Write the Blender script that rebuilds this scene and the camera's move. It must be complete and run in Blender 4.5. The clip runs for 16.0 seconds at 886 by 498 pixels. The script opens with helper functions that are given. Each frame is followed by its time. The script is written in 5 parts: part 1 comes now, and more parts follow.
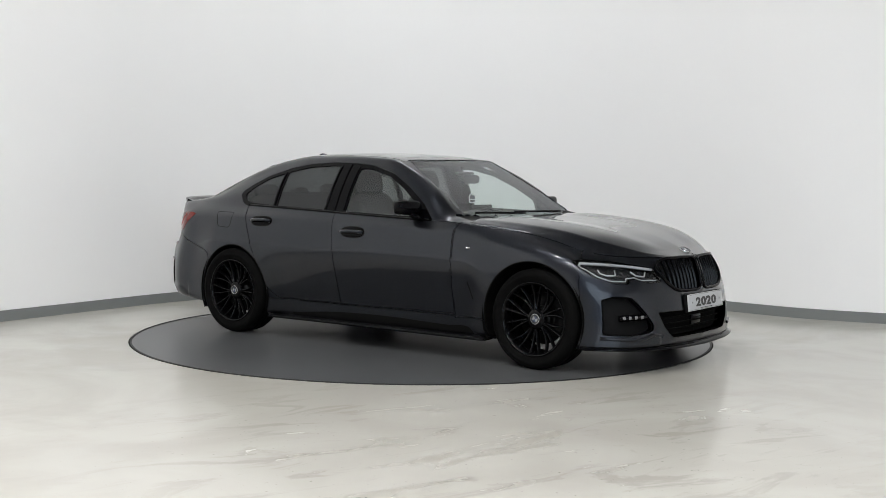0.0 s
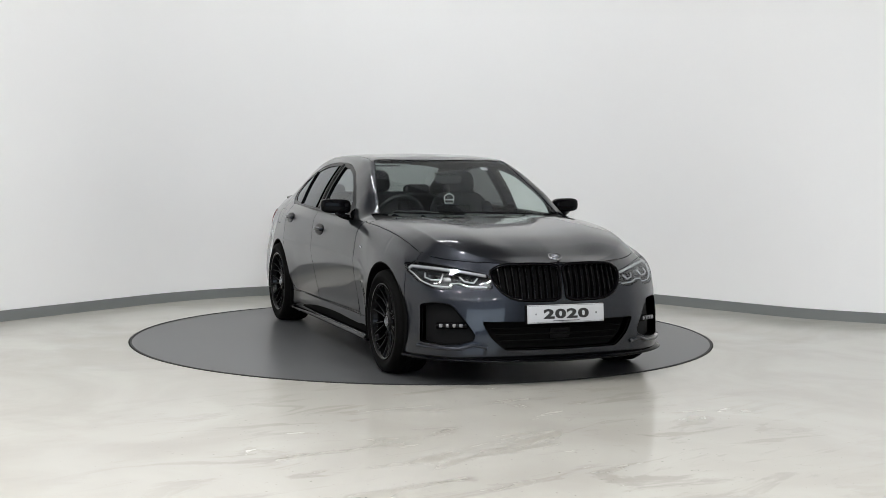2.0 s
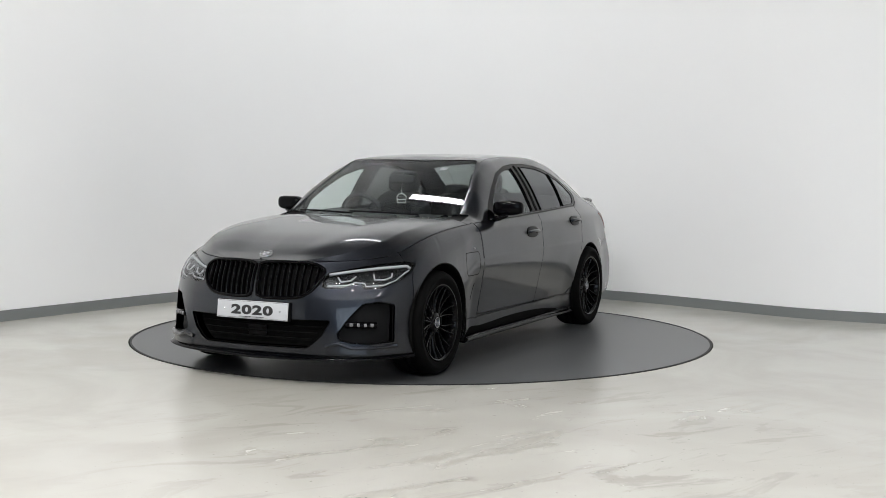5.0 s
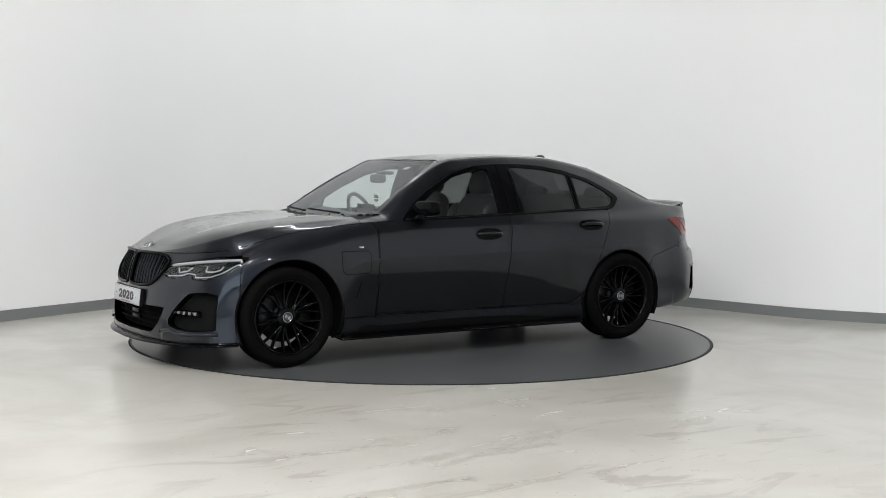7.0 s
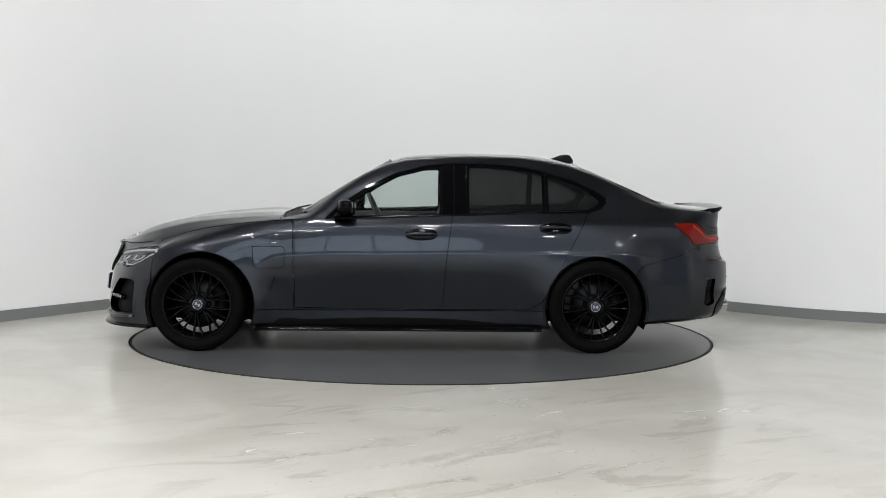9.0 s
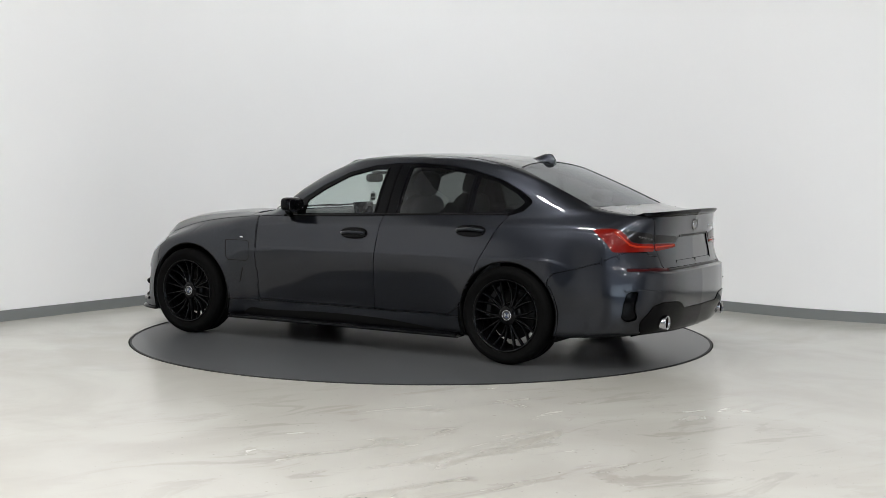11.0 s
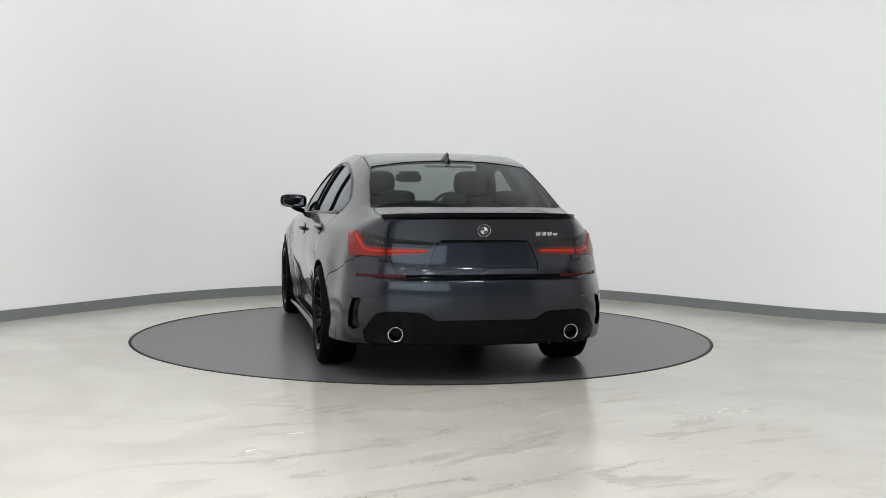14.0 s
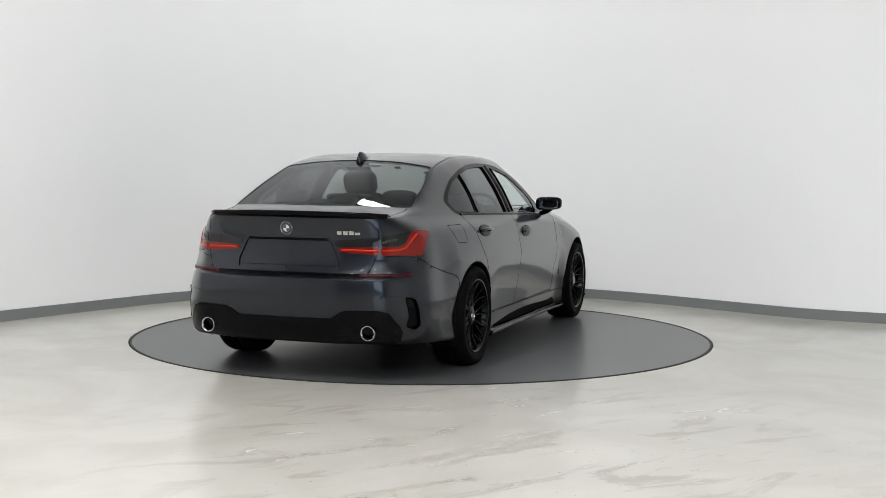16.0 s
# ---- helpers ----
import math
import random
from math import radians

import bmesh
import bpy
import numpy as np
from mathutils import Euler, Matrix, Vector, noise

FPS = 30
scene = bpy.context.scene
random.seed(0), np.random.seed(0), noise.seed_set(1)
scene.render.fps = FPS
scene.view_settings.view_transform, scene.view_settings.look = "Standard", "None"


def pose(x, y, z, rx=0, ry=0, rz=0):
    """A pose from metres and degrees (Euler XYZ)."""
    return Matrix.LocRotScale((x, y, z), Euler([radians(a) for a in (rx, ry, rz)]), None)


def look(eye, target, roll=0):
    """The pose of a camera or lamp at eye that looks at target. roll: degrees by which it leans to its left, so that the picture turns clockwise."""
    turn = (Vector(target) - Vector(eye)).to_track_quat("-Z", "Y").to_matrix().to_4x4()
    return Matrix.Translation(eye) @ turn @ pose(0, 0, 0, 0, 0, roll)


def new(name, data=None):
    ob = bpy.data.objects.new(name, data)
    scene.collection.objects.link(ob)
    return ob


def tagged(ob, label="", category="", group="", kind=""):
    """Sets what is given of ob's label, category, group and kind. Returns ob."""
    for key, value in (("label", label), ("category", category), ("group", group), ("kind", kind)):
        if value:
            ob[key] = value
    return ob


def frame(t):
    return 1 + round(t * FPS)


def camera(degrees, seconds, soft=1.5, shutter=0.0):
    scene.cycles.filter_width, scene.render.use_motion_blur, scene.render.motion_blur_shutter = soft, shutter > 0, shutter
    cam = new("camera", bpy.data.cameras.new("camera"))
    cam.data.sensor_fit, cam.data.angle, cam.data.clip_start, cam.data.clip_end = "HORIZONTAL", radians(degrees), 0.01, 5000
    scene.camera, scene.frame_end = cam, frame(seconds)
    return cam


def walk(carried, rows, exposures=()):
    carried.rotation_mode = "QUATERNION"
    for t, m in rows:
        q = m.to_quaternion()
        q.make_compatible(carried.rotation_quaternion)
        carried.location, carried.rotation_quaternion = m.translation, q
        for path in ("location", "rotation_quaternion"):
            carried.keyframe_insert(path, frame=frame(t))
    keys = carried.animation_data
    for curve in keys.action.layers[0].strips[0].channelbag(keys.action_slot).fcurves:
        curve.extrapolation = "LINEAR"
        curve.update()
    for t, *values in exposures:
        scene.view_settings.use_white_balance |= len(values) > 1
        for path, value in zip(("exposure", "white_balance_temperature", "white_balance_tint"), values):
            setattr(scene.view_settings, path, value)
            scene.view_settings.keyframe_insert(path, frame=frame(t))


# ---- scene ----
cam = camera(39.53, 16.0, soft=0.6)
EYE = (0.0, -9.733, 1.349)
YAW, PITCH = radians(0.95), radians(3.918)
AIM = (EYE[0] + math.sin(YAW) * math.cos(PITCH), EYE[1] + math.cos(YAW) * math.cos(PITCH), EYE[2] - math.sin(PITCH))
walk(cam, [(0.0, look(EYE, AIM, 0.474)), (16.0, look(EYE, AIM, 0.474))], exposures=((0.0, 0.0), (16.0, 0.0)))

# ---- world: a closed hall, almost no outside light ----
world = bpy.data.worlds.new("world")
scene.world = world
world.use_nodes = True
world.node_tree.nodes["Background"].inputs[0].default_value = (0.8, 0.85, 0.9, 1)
world.node_tree.nodes["Background"].inputs[1].default_value = 0.05
CEIL = 7.6
# strip lamp hung over the turntable: x, y, z, length, width, turn
STRIPS = [(-0.64, 1.56, 5.6, 1.75, 0.14, -38)]
SOUTH = -19.0
# small round unseen spot lamps, grid thinned to suit reflections: pitch and height
PITCH, SPOT_Z = 1.55, 7.2


# ---- materials ----
def material(name, colour, rough=0.5, metal=0.0, coat=0.0, vary=0.0, scale=8.0, bump=0.0, bump_scale=200.0, spec=0.5, rough_vary=0.0):
    m = bpy.data.materials.new(name)
    m.use_nodes = True
    nt = m.node_tree
    b = nt.nodes["Principled BSDF"]
    b.inputs["Base Color"].default_value = (*colour, 1)
    b.inputs["Roughness"].default_value = rough
    b.inputs["Metallic"].default_value = metal
    b.inputs["Coat Weight"].default_value = coat
    b.inputs["Coat Roughness"].default_value = 0.03
    b.inputs["Specular IOR Level"].default_value = spec
    co = nt.nodes.new("ShaderNodeTexCoord")
    if vary or rough_vary:
        n = nt.nodes.new("ShaderNodeTexNoise")
        n.inputs["Scale"].default_value, n.inputs["Detail"].default_value = scale, 6
        nt.links.new(co.outputs["Object"], n.inputs["Vector"])
        if vary:
            mix = nt.nodes.new("ShaderNodeMix")
            mix.data_type = "RGBA"
            mix.inputs["A"].default_value = (*[c * (1 - vary) for c in colour], 1)
            mix.inputs["B"].default_value = (*[min(1, c * (1 + vary)) for c in colour], 1)
            nt.links.new(n.outputs["Fac"], mix.inputs["Factor"])
            nt.links.new(mix.outputs["Result"], b.inputs["Base Color"])
        if rough_vary:
            mr = nt.nodes.new("ShaderNodeMapRange")
            mr.inputs["To Min"].default_value, mr.inputs["To Max"].default_value = max(0, rough - rough_vary), rough + rough_vary
            mr.inputs["From Min"].default_value, mr.inputs["From Max"].default_value = 0.3, 0.7
            nt.links.new(n.outputs["Fac"], mr.inputs["Value"])
            nt.links.new(mr.outputs["Result"], b.inputs["Roughness"])
    if bump:
        n2 = nt.nodes.new("ShaderNodeTexNoise")
        n2.inputs["Scale"].default_value, n2.inputs["Detail"].default_value = bump_scale, 4
        nt.links.new(co.outputs["Object"], n2.inputs["Vector"])
        bp = nt.nodes.new("ShaderNodeBump")
        bp.inputs["Strength"].default_value, bp.inputs["Distance"].default_value = bump, 0.002
        nt.links.new(n2.outputs["Fac"], bp.inputs["Height"])
        nt.links.new(bp.outputs["Normal"], b.inputs["Normal"])
    return m


def glow(name, colour, strength):
    m = bpy.data.materials.new(name)
    m.use_nodes = True
    b = m.node_tree.nodes["Principled BSDF"]
    b.inputs["Base Color"].default_value = (*colour, 1)
    b.inputs["Emission Color"].default_value = (*colour, 1)
    b.inputs["Emission Strength"].default_value = strength
    return m


M_WALL = material("white_wall_paint", (0.90, 0.90, 0.90), 0.55, vary=0.015, scale=0.7, bump=0.05, bump_scale=60)
# unseen end wall, toned dark and bluish to shape reflections on the car
M_FARWALL = material("far_wall_reflection_tone", (0.15, 0.175, 0.22), 0.7, vary=0.05, scale=1.5)
M_CEIL = material("grey_ceiling_paint", (0.28, 0.28, 0.29), 0.8, vary=0.02, scale=2)
M_SKIRT = material("grey_skirting", (0.19, 0.20, 0.20), 0.45, vary=0.06, scale=3)
M_DISC = material("grey_turntable_coating", (0.076, 0.079, 0.082), 0.30, vary=0.10, scale=0.9)
M_EDGE = material("black_rubber_gap", (0.012, 0.012, 0.012), 0.6, vary=0.2, scale=30)


def floor_material():
    m = bpy.data.materials.new("pale_resin_floor")
    m.use_nodes = True
    nt = m.node_tree
    b = nt.nodes["Principled BSDF"]
    L = nt.links.new

    def node(kind, **kw):
        n = nt.nodes.new(kind)
        for k, v in kw.items():
            n.inputs[k].default_value = v
        return n

    def maths(op, a, c):
        n = nt.nodes.new("ShaderNodeMath")
        n.operation = op
        for i, v in enumerate((a, c)):
            if isinstance(v, (int, float)):
                n.inputs[i].default_value = v
            else:
                L(v, n.inputs[i])
        return n.outputs[0]

    def span(v, a, c, lo=0.0, hi=1.0):
        n = nt.nodes.new("ShaderNodeMapRange")
        n.interpolation_type = "SMOOTHSTEP"
        L(v, n.inputs["Value"])
        for k, q in (("From Min", a), ("From Max", c), ("To Min", lo), ("To Max", hi)):
            n.inputs[k].default_value = q
        return n.outputs["Result"]

    co = nt.nodes.new("ShaderNodeTexCoord")
    # broad clouds of the poured resin
    big = node("ShaderNodeTexNoise", Scale=0.8, Detail=5, Distortion=0.8)
    L(co.outputs["Object"], big.inputs["Vector"])
    # long wiping and tyre scuffs, slanting over the floor
    mp = nt.nodes.new("ShaderNodeMapping")
    mp.vector_type = "TEXTURE"
    mp.inputs["Rotation"].default_value = (0, 0, radians(32))
    mp.inputs["Scale"].default_value = (1.4, 0.55, 1)
    L(co.outputs["Object"], mp.inputs["Vector"])
    scuff = node("ShaderNodeTexNoise", Scale=2.2, Detail=8, Distortion=1.1, Roughness=0.62)
    L(mp.outputs["Vector"], scuff.inputs["Vector"])
    # the worn patch before the turntable
    far = nt.nodes.new("ShaderNodeVectorMath")
    far.operation = "DISTANCE"
    far.inputs[1].default_value = (0.35, -3.7, 0)
    L(co.outputs["Object"], far.inputs[0])
    worn = span(far.outputs["Value"], 0.7, 2.3, 1.0, 0.10)
    mark = maths("MULTIPLY", span(scuff.outputs["Fac"], 0.52, 0.62), worn)
    fleck = node("ShaderNodeTexNoise", Scale=42, Detail=2)
    L(co.outputs["Object"], fleck.inputs["Vector"])
    dust = maths("MULTIPLY", span(fleck.outputs["Fac"], 0.70, 0.74), worn)
    base = nt.nodes.new("ShaderNodeMix")
    base.data_type = "RGBA"
    base.inputs["A"].default_value = (0.475, 0.460, 0.420, 1)
    base.inputs["B"].default_value = (0.525, 0.514, 0.476, 1)
    L(span(big.outputs["Fac"], 0.35, 0.65), base.inputs["Factor"])
    two = nt.nodes.new("ShaderNodeMix")
    two.data_type = "RGBA"
    two.inputs["B"].default_value = (0.30, 0.288, 0.252, 1)
    L(maths("MULTIPLY", mark, 0.6), two.inputs["Factor"])
    L(base.outputs["Result"], two.inputs["A"])
    three = nt.nodes.new("ShaderNodeMix")
    three.data_type = "RGBA"
    three.inputs["B"].default_value = (0.12, 0.115, 0.10, 1)
    L(maths("MULTIPLY", dust, 0.6), three.inputs["Factor"])
    L(two.outputs["Result"], three.inputs["A"])
    L(three.outputs["Result"], b.inputs["Base Color"])
    rough = maths("ADD", span(big.outputs["Fac"], 0.3, 0.7, 0.15, 0.23), maths("MULTIPLY", mark, 0.10))
    L(rough, b.inputs["Roughness"])
    b.inputs["IOR"].default_value = 1.48
    bp = nt.nodes.new("ShaderNodeBump")
    bp.inputs["Strength"].default_value, bp.inputs["Distance"].default_value = 0.06, 0.003
    L(scuff.outputs["Fac"], bp.inputs["Height"])
    L(bp.outputs["Normal"], b.inputs["Normal"])
    return m


M_FLOOR = floor_material()


# ---- mesh helpers ----
def mesh_object(name, verts, faces, mat, parent=None, label="", smooth=True):
    me = bpy.data.meshes.new(name)
    me.from_pydata([tuple(v) for v in verts], [], [tuple(f) for f in faces])
    me.update()
    if smooth:
        me.shade_smooth()
    mats = mat if isinstance(mat, (list, tuple)) else [mat]
    for mm in mats:
        me.materials.append(mm)
    ob = new(name, me)
    if parent:
        ob.parent = parent
    if label:
        ob["label"] = label
    return ob


# ---- the hall: plan of the walls, a rounded white corner behind the turntable ----
def wall_path(inset=0.0):
    pts = []
    r = 3.27 - inset
    a0, a1 = radians(145), radians(44)
    lx, ly = r * math.cos(a0), r * math.sin(a0)
    L = 17.5
    pts.append((lx - 0.574 * L, ly - 0.819 * L))
    for k in range(12, 0, -1):
        d = 3.0 * (k / 12) ** 1.5
        pts.append((lx - 0.574 * d, ly - 0.819 * d))
    for k in range(49):
        a = a0 + (a1 - a0) * k / 48
        pts.append((r * math.cos(a), r * math.sin(a)))
    rx, ry = r * math.cos(a1), r * math.sin(a1)
    # straight run, then an easy bend to the side wall
    x, y, h = rx, ry, radians(-46)
    for k in range(40):
        s = 0.08
        x, y = x + s * math.cos(h), y + s * math.sin(h)
        if k > 13:
            h = min(radians(-27), h + radians(2.0))
        pts.append((x, y))
    pts.append((x + 7.5 * math.cos(h), y + 7.5 * math.sin(h)))
    return pts


def swept_wall(name, inner, outer, z0, z1, mat, label):
    n = len(inner)
    vs, fs = [], []
    for (x, y), (u, v) in zip(inner, outer):
        vs += [(x, y, z0), (x, y, z1), (u, v, z1), (u, v, z0)]
    for i in range(n - 1):
        a, b = 4 * i, 4 * i + 4
        fs += [(a, a + 1, b + 1, b), (a + 1, a + 2, b + 2, b + 1), (a + 2, a + 3, b + 3, b + 2), (a + 3, a, b, b + 3)]
    fs += [(3, 2, 1, 0), (4 * n - 4, 4 * n - 3, 4 * n - 2, 4 * n - 1)]
    ob = mesh_object(name, vs, fs, mat, smooth=False)
    return tagged(ob, label, "wall" if "wall" in name else "skirting", kind="structure")


P_IN, P_OUT = wall_path(0.0), wall_path(-0.2)
swept_wall("wall_north", P_IN, P_OUT, 0.0, CEIL, M_WALL, "smooth white painted studio wall with a rounded corner")
swept_wall("baseboard", wall_path(0.018), wall_path(0.001), 0.0, 0.092, M_SKIRT, "grey skirting strip along the white curved wall")
bpy.data.objects["wall_north"].data.shade_smooth()
bpy.data.objects["wall_north"].data.set_sharp_from_angle(angle=radians(40))
XR, YR = P_IN[-1]
XL, YL = P_IN[0]


def box_mesh(x0, x1, y0, y1, z0, z1):
    v = [(x0, y0, z0), (x1, y0, z0), (x1, y1, z0), (x0, y1, z0), (x0, y0, z1), (x1, y0, z1), (x1, y1, z1), (x0, y1, z1)]
    f = [(3, 2, 1, 0), (4, 5, 6, 7), (0, 1, 5, 4), (1, 2, 6, 5), (2, 3, 7, 6), (3, 0, 4, 7)]
    return v, f


def plain_wall(name, a, b, mat, label):
    (x0, y0), (x1, y1) = a, b
    dx, dy = x1 - x0, y1 - y0
    L = math.hypot(dx, dy)
    nx, ny = dy / L * 0.2, -dx / L * 0.2
    return swept_wall(name, [a, b], [(x0 + nx, y0 + ny), (x1 + nx, y1 + ny)], 0.0, CEIL, mat, label)


plain_wall("wall_east", (XR, YR), (XR, SOUTH), M_WALL, "plain white painted side wall of the studio")
# end wall of the hall; unseen window assumed, added for bluish paint reflections
# opening sized so its reflection fills the plate recess and upper doors
WIN = (-4.0, 6.0, 0.9, 5.4)


def build_end_wall():
    x0, x1, z0, z1 = WIN
    vs, fs = [], []
    for bx in ((XL, x0, 0, CEIL), (x1, XR, 0, CEIL), (x0, x1, 0, z0), (x0, x1, z1, CEIL)):
        v, f = box_mesh(bx[0], bx[1], SOUTH - 0.2, SOUTH, bx[2], bx[3])
        o = len(vs)
        vs += v
        fs += [tuple(k + o for k in q) for q in f]
    tagged(mesh_object("wall_south", vs, fs, M_FARWALL, smooth=False), "unseen end wall of the hall, toned for reflections, with an assumed window", "wall", kind="structure")
    win = new("assumed_window")
    win.location = ((x0 + x1) / 2, SOUTH - 0.1, z0)
    tagged(win, "unseen assumed window, added for bluish reflections in the car paint", "window", kind="structure")
    w, h = (x1 - x0) / 2, z1 - z0
    for k in range(9):
        x = -w + 0.03 + (2 * w - 0.06) * k / 8
        mesh_object("window_frame", *box_mesh(x - 0.03, x + 0.03, -0.04, 0.04, 0.003, h - 0.003), M_SKIRT, win, smooth=False)
    for z in (0.033, h - 0.033):
        mesh_object("window_frame", *box_mesh(-w + 0.003, w - 0.003, -0.035, 0.035, z - 0.03, z + 0.03), M_SKIRT, win, smooth=False)
    # added glow that brightens the car's reflections
    sky = mesh_object("backdrop", *box_mesh(x0 - 1.5, x1 + 1.5, SOUTH - 1.25, SOUTH - 1.2, 0.2, z1 + 1.2), glow("assumed_window_glow", (0.74, 0.87, 1.0), 2.3), smooth=False)
    tagged(sky, "pale blue glow added behind the assumed window", "sky", kind="structure")


plain_wall("wall_west", (XL, SOUTH), (XL, YL), M_WALL, "plain white painted end of the side wall")

build_end_wall()

# floor: one sheet with a round hole for the turntable
R_T = 2.25
N = 160


def ring(name, r0, r1, z, mat, n=N):
    vs = [(r * math.cos(2 * math.pi * i / n), r * math.sin(2 * math.pi * i / n), z) for r in (r0, r1) for i in range(n)]
    fs = [(i, n + i, n + (i + 1) % n, (i + 1) % n) for i in range(n)]
    return vs, fs


def build_floor():
    rs = [R_T + 0.012, 3.0, 5.0, 9.0, 24.0]
    vs, fs = [], []
    for r in rs:
        vs += [(r * math.cos(2 * math.pi * i / N), r * math.sin(2 * math.pi * i / N), 0.0) for i in range(N)]
    for k in range(len(rs) - 1):
        for i in range(N):
            j = (i + 1) % N
            fs.append((k * N + i, (k + 1) * N + i, (k + 1) * N + j, k * N + j))
    # rim of the hole going down
    vs += [(rs[0] * math.cos(2 * math.pi * i / N), rs[0] * math.sin(2 * math.pi * i / N), -0.08) for i in range(N)]
    b = len(rs) * N
    for i in range(N):
        j = (i + 1) % N
        fs.append((i, j, b + j, b + i))
    ob = mesh_object("floor", vs, fs, M_FLOOR, smooth=False)
    tagged(ob, "pale glossy resin studio floor with worn scuffs", "floor", kind="structure")
    vs, fs = ring("pit", R_T - 0.3, R_T + 0.05, -0.06, M_EDGE)
    ob = mesh_object("trim", vs, fs, M_EDGE, smooth=False)
    tagged(ob, "black gap ring round the turntable in the floor", "trim", kind="structure")


build_floor()
ob = mesh_object("ceiling", [(-14, SOUTH - 0.3, CEIL + 0.003), (12, SOUTH - 0.3, CEIL + 0.003), (12, 4, CEIL + 0.003), (-14, 4, CEIL + 0.003), (-14, SOUTH - 0.3, CEIL + 0.2), (12, SOUTH - 0.3, CEIL + 0.2), (12, 4, CEIL + 0.2), (-14, 4, CEIL + 0.2)],
                 [(3, 2, 1, 0), (4, 5, 6, 7), (0, 1, 5, 4), (1, 2, 6, 5), (2, 3, 7, 6), (3, 0, 4, 7)], M_CEIL, smooth=False)
tagged(ob, "plain mid-grey painted ceiling of the studio", "ceiling", kind="structure")


# ---- ceiling lamps ----
M_STRIP = glow("strip_lamp_diffuser", (1.0, 1.0, 1.0), 42.0)
M_LAMP = glow("spot_lamp_diffuser", (1.0, 0.985, 0.96), 236.0)
M_LAMPBODY = material("black_lamp_housing", (0.03, 0.03, 0.03), 0.5)


def hung_lamp(name, label, group, place, aim, turn, sx, sy, mat):
    """A flat lamp that faces its aim, with two hanger rods up to the ceiling."""
    root = new(name)
    root.matrix_world = look(place, aim, turn)
    tagged(root, label, "ceiling light", group)
    v, f = box_mesh(-sx / 2 - 0.02, sx / 2 + 0.02, -sy / 2 - 0.02, sy / 2 + 0.02, 0.0, 0.07)
    mesh_object("housing", v, f, M_LAMPBODY, root, smooth=False)
    v, f = box_mesh(-sx / 2, sx / 2, -sy / 2, sy / 2, -0.015, 0.003)
    mesh_object("diffuser", v, f, mat, root, smooth=False)
    inv = look(place, aim, turn).to_3x3().inverted()
    for k in (-0.4, 0.4):
        foot = Vector((k * sx, 0, 0.06))
        v, f = box_mesh(-0.008, 0.008, -0.008, 0.008, 0.0, CEIL - place[2])
        mesh_object("hanger_rod", [tuple(foot + inv @ Vector(q)) for q in v], f, M_LAMPBODY, root, smooth=False)


for x, y, z, sx, sy, turn in STRIPS:
    hung_lamp("strip_light", "slim white strip lamp glowing over the turntable", "strip lamps over the turntable", (x, y, z), (x, y + 1e-4, 0), turn, sx, sy, M_STRIP)


def spot_lamp(x, y):
    """A round down-light on a rod: black can, glowing disc."""
    root = new("spot_light")
    root.location = (x, y, SPOT_Z)
    tagged(root, "small round black spot lamp glowing white", "ceiling light", "spot lamps under the ceiling")
    for nm, me in SPOT:
        o = new(nm, me)
        o.parent = root


def spot_meshes():
    n = 14
    out = []
    can = [(r * math.cos(2 * math.pi * k / n), r * math.sin(2 * math.pi * k / n), z) for r, z in ((0.205, 0.0), (0.205, -0.006), (0.215, -0.006), (0.215, 0.16), (0.0101, 0.21), (0.01, CEIL - SPOT_Z)) for k in range(n)]
    fs = [(i * n + k, i * n + (k + 1) % n, (i + 1) * n + (k + 1) % n, (i + 1) * n + k) for i in range(5) for k in range(n)]
    disc = [(0.20 * math.cos(2 * math.pi * k / n), 0.20 * math.sin(2 * math.pi * k / n), 0.0) for k in range(n)]
    for nm, v, f, mat in (("can", can, fs, M_LAMPBODY), ("diffuser", disc, [tuple(range(n - 1, -1, -1))], M_LAMP)):
        me = bpy.data.meshes.new(nm)
        me.from_pydata(v, [], f)
        me.materials.append(mat)
        out.append((nm, me))
    return out


SPOT = spot_meshes()
for i in range(11):
    for k in range(13):
        x, y = -6.2 + PITCH * i, 1.75 - PITCH * k
        left = (x + 2.68) * 0.819 - (y - 1.88) * 0.574
        right = -(x - 3.45) * 0.455 - (y - 1.17) * 0.89
        # left out where side windows would mirror them or walls turn too bright
        if left > 3.3 and right > 5.3 and y < -0.2 and x < (3.0 if y > -8 else 6.5) and not (-7.0 < y < -3.5 and abs(x) < 3.0) and (y > -8 or (i % 2 == 0 and k % 2 == 0)):
            spot_lamp(x, y)

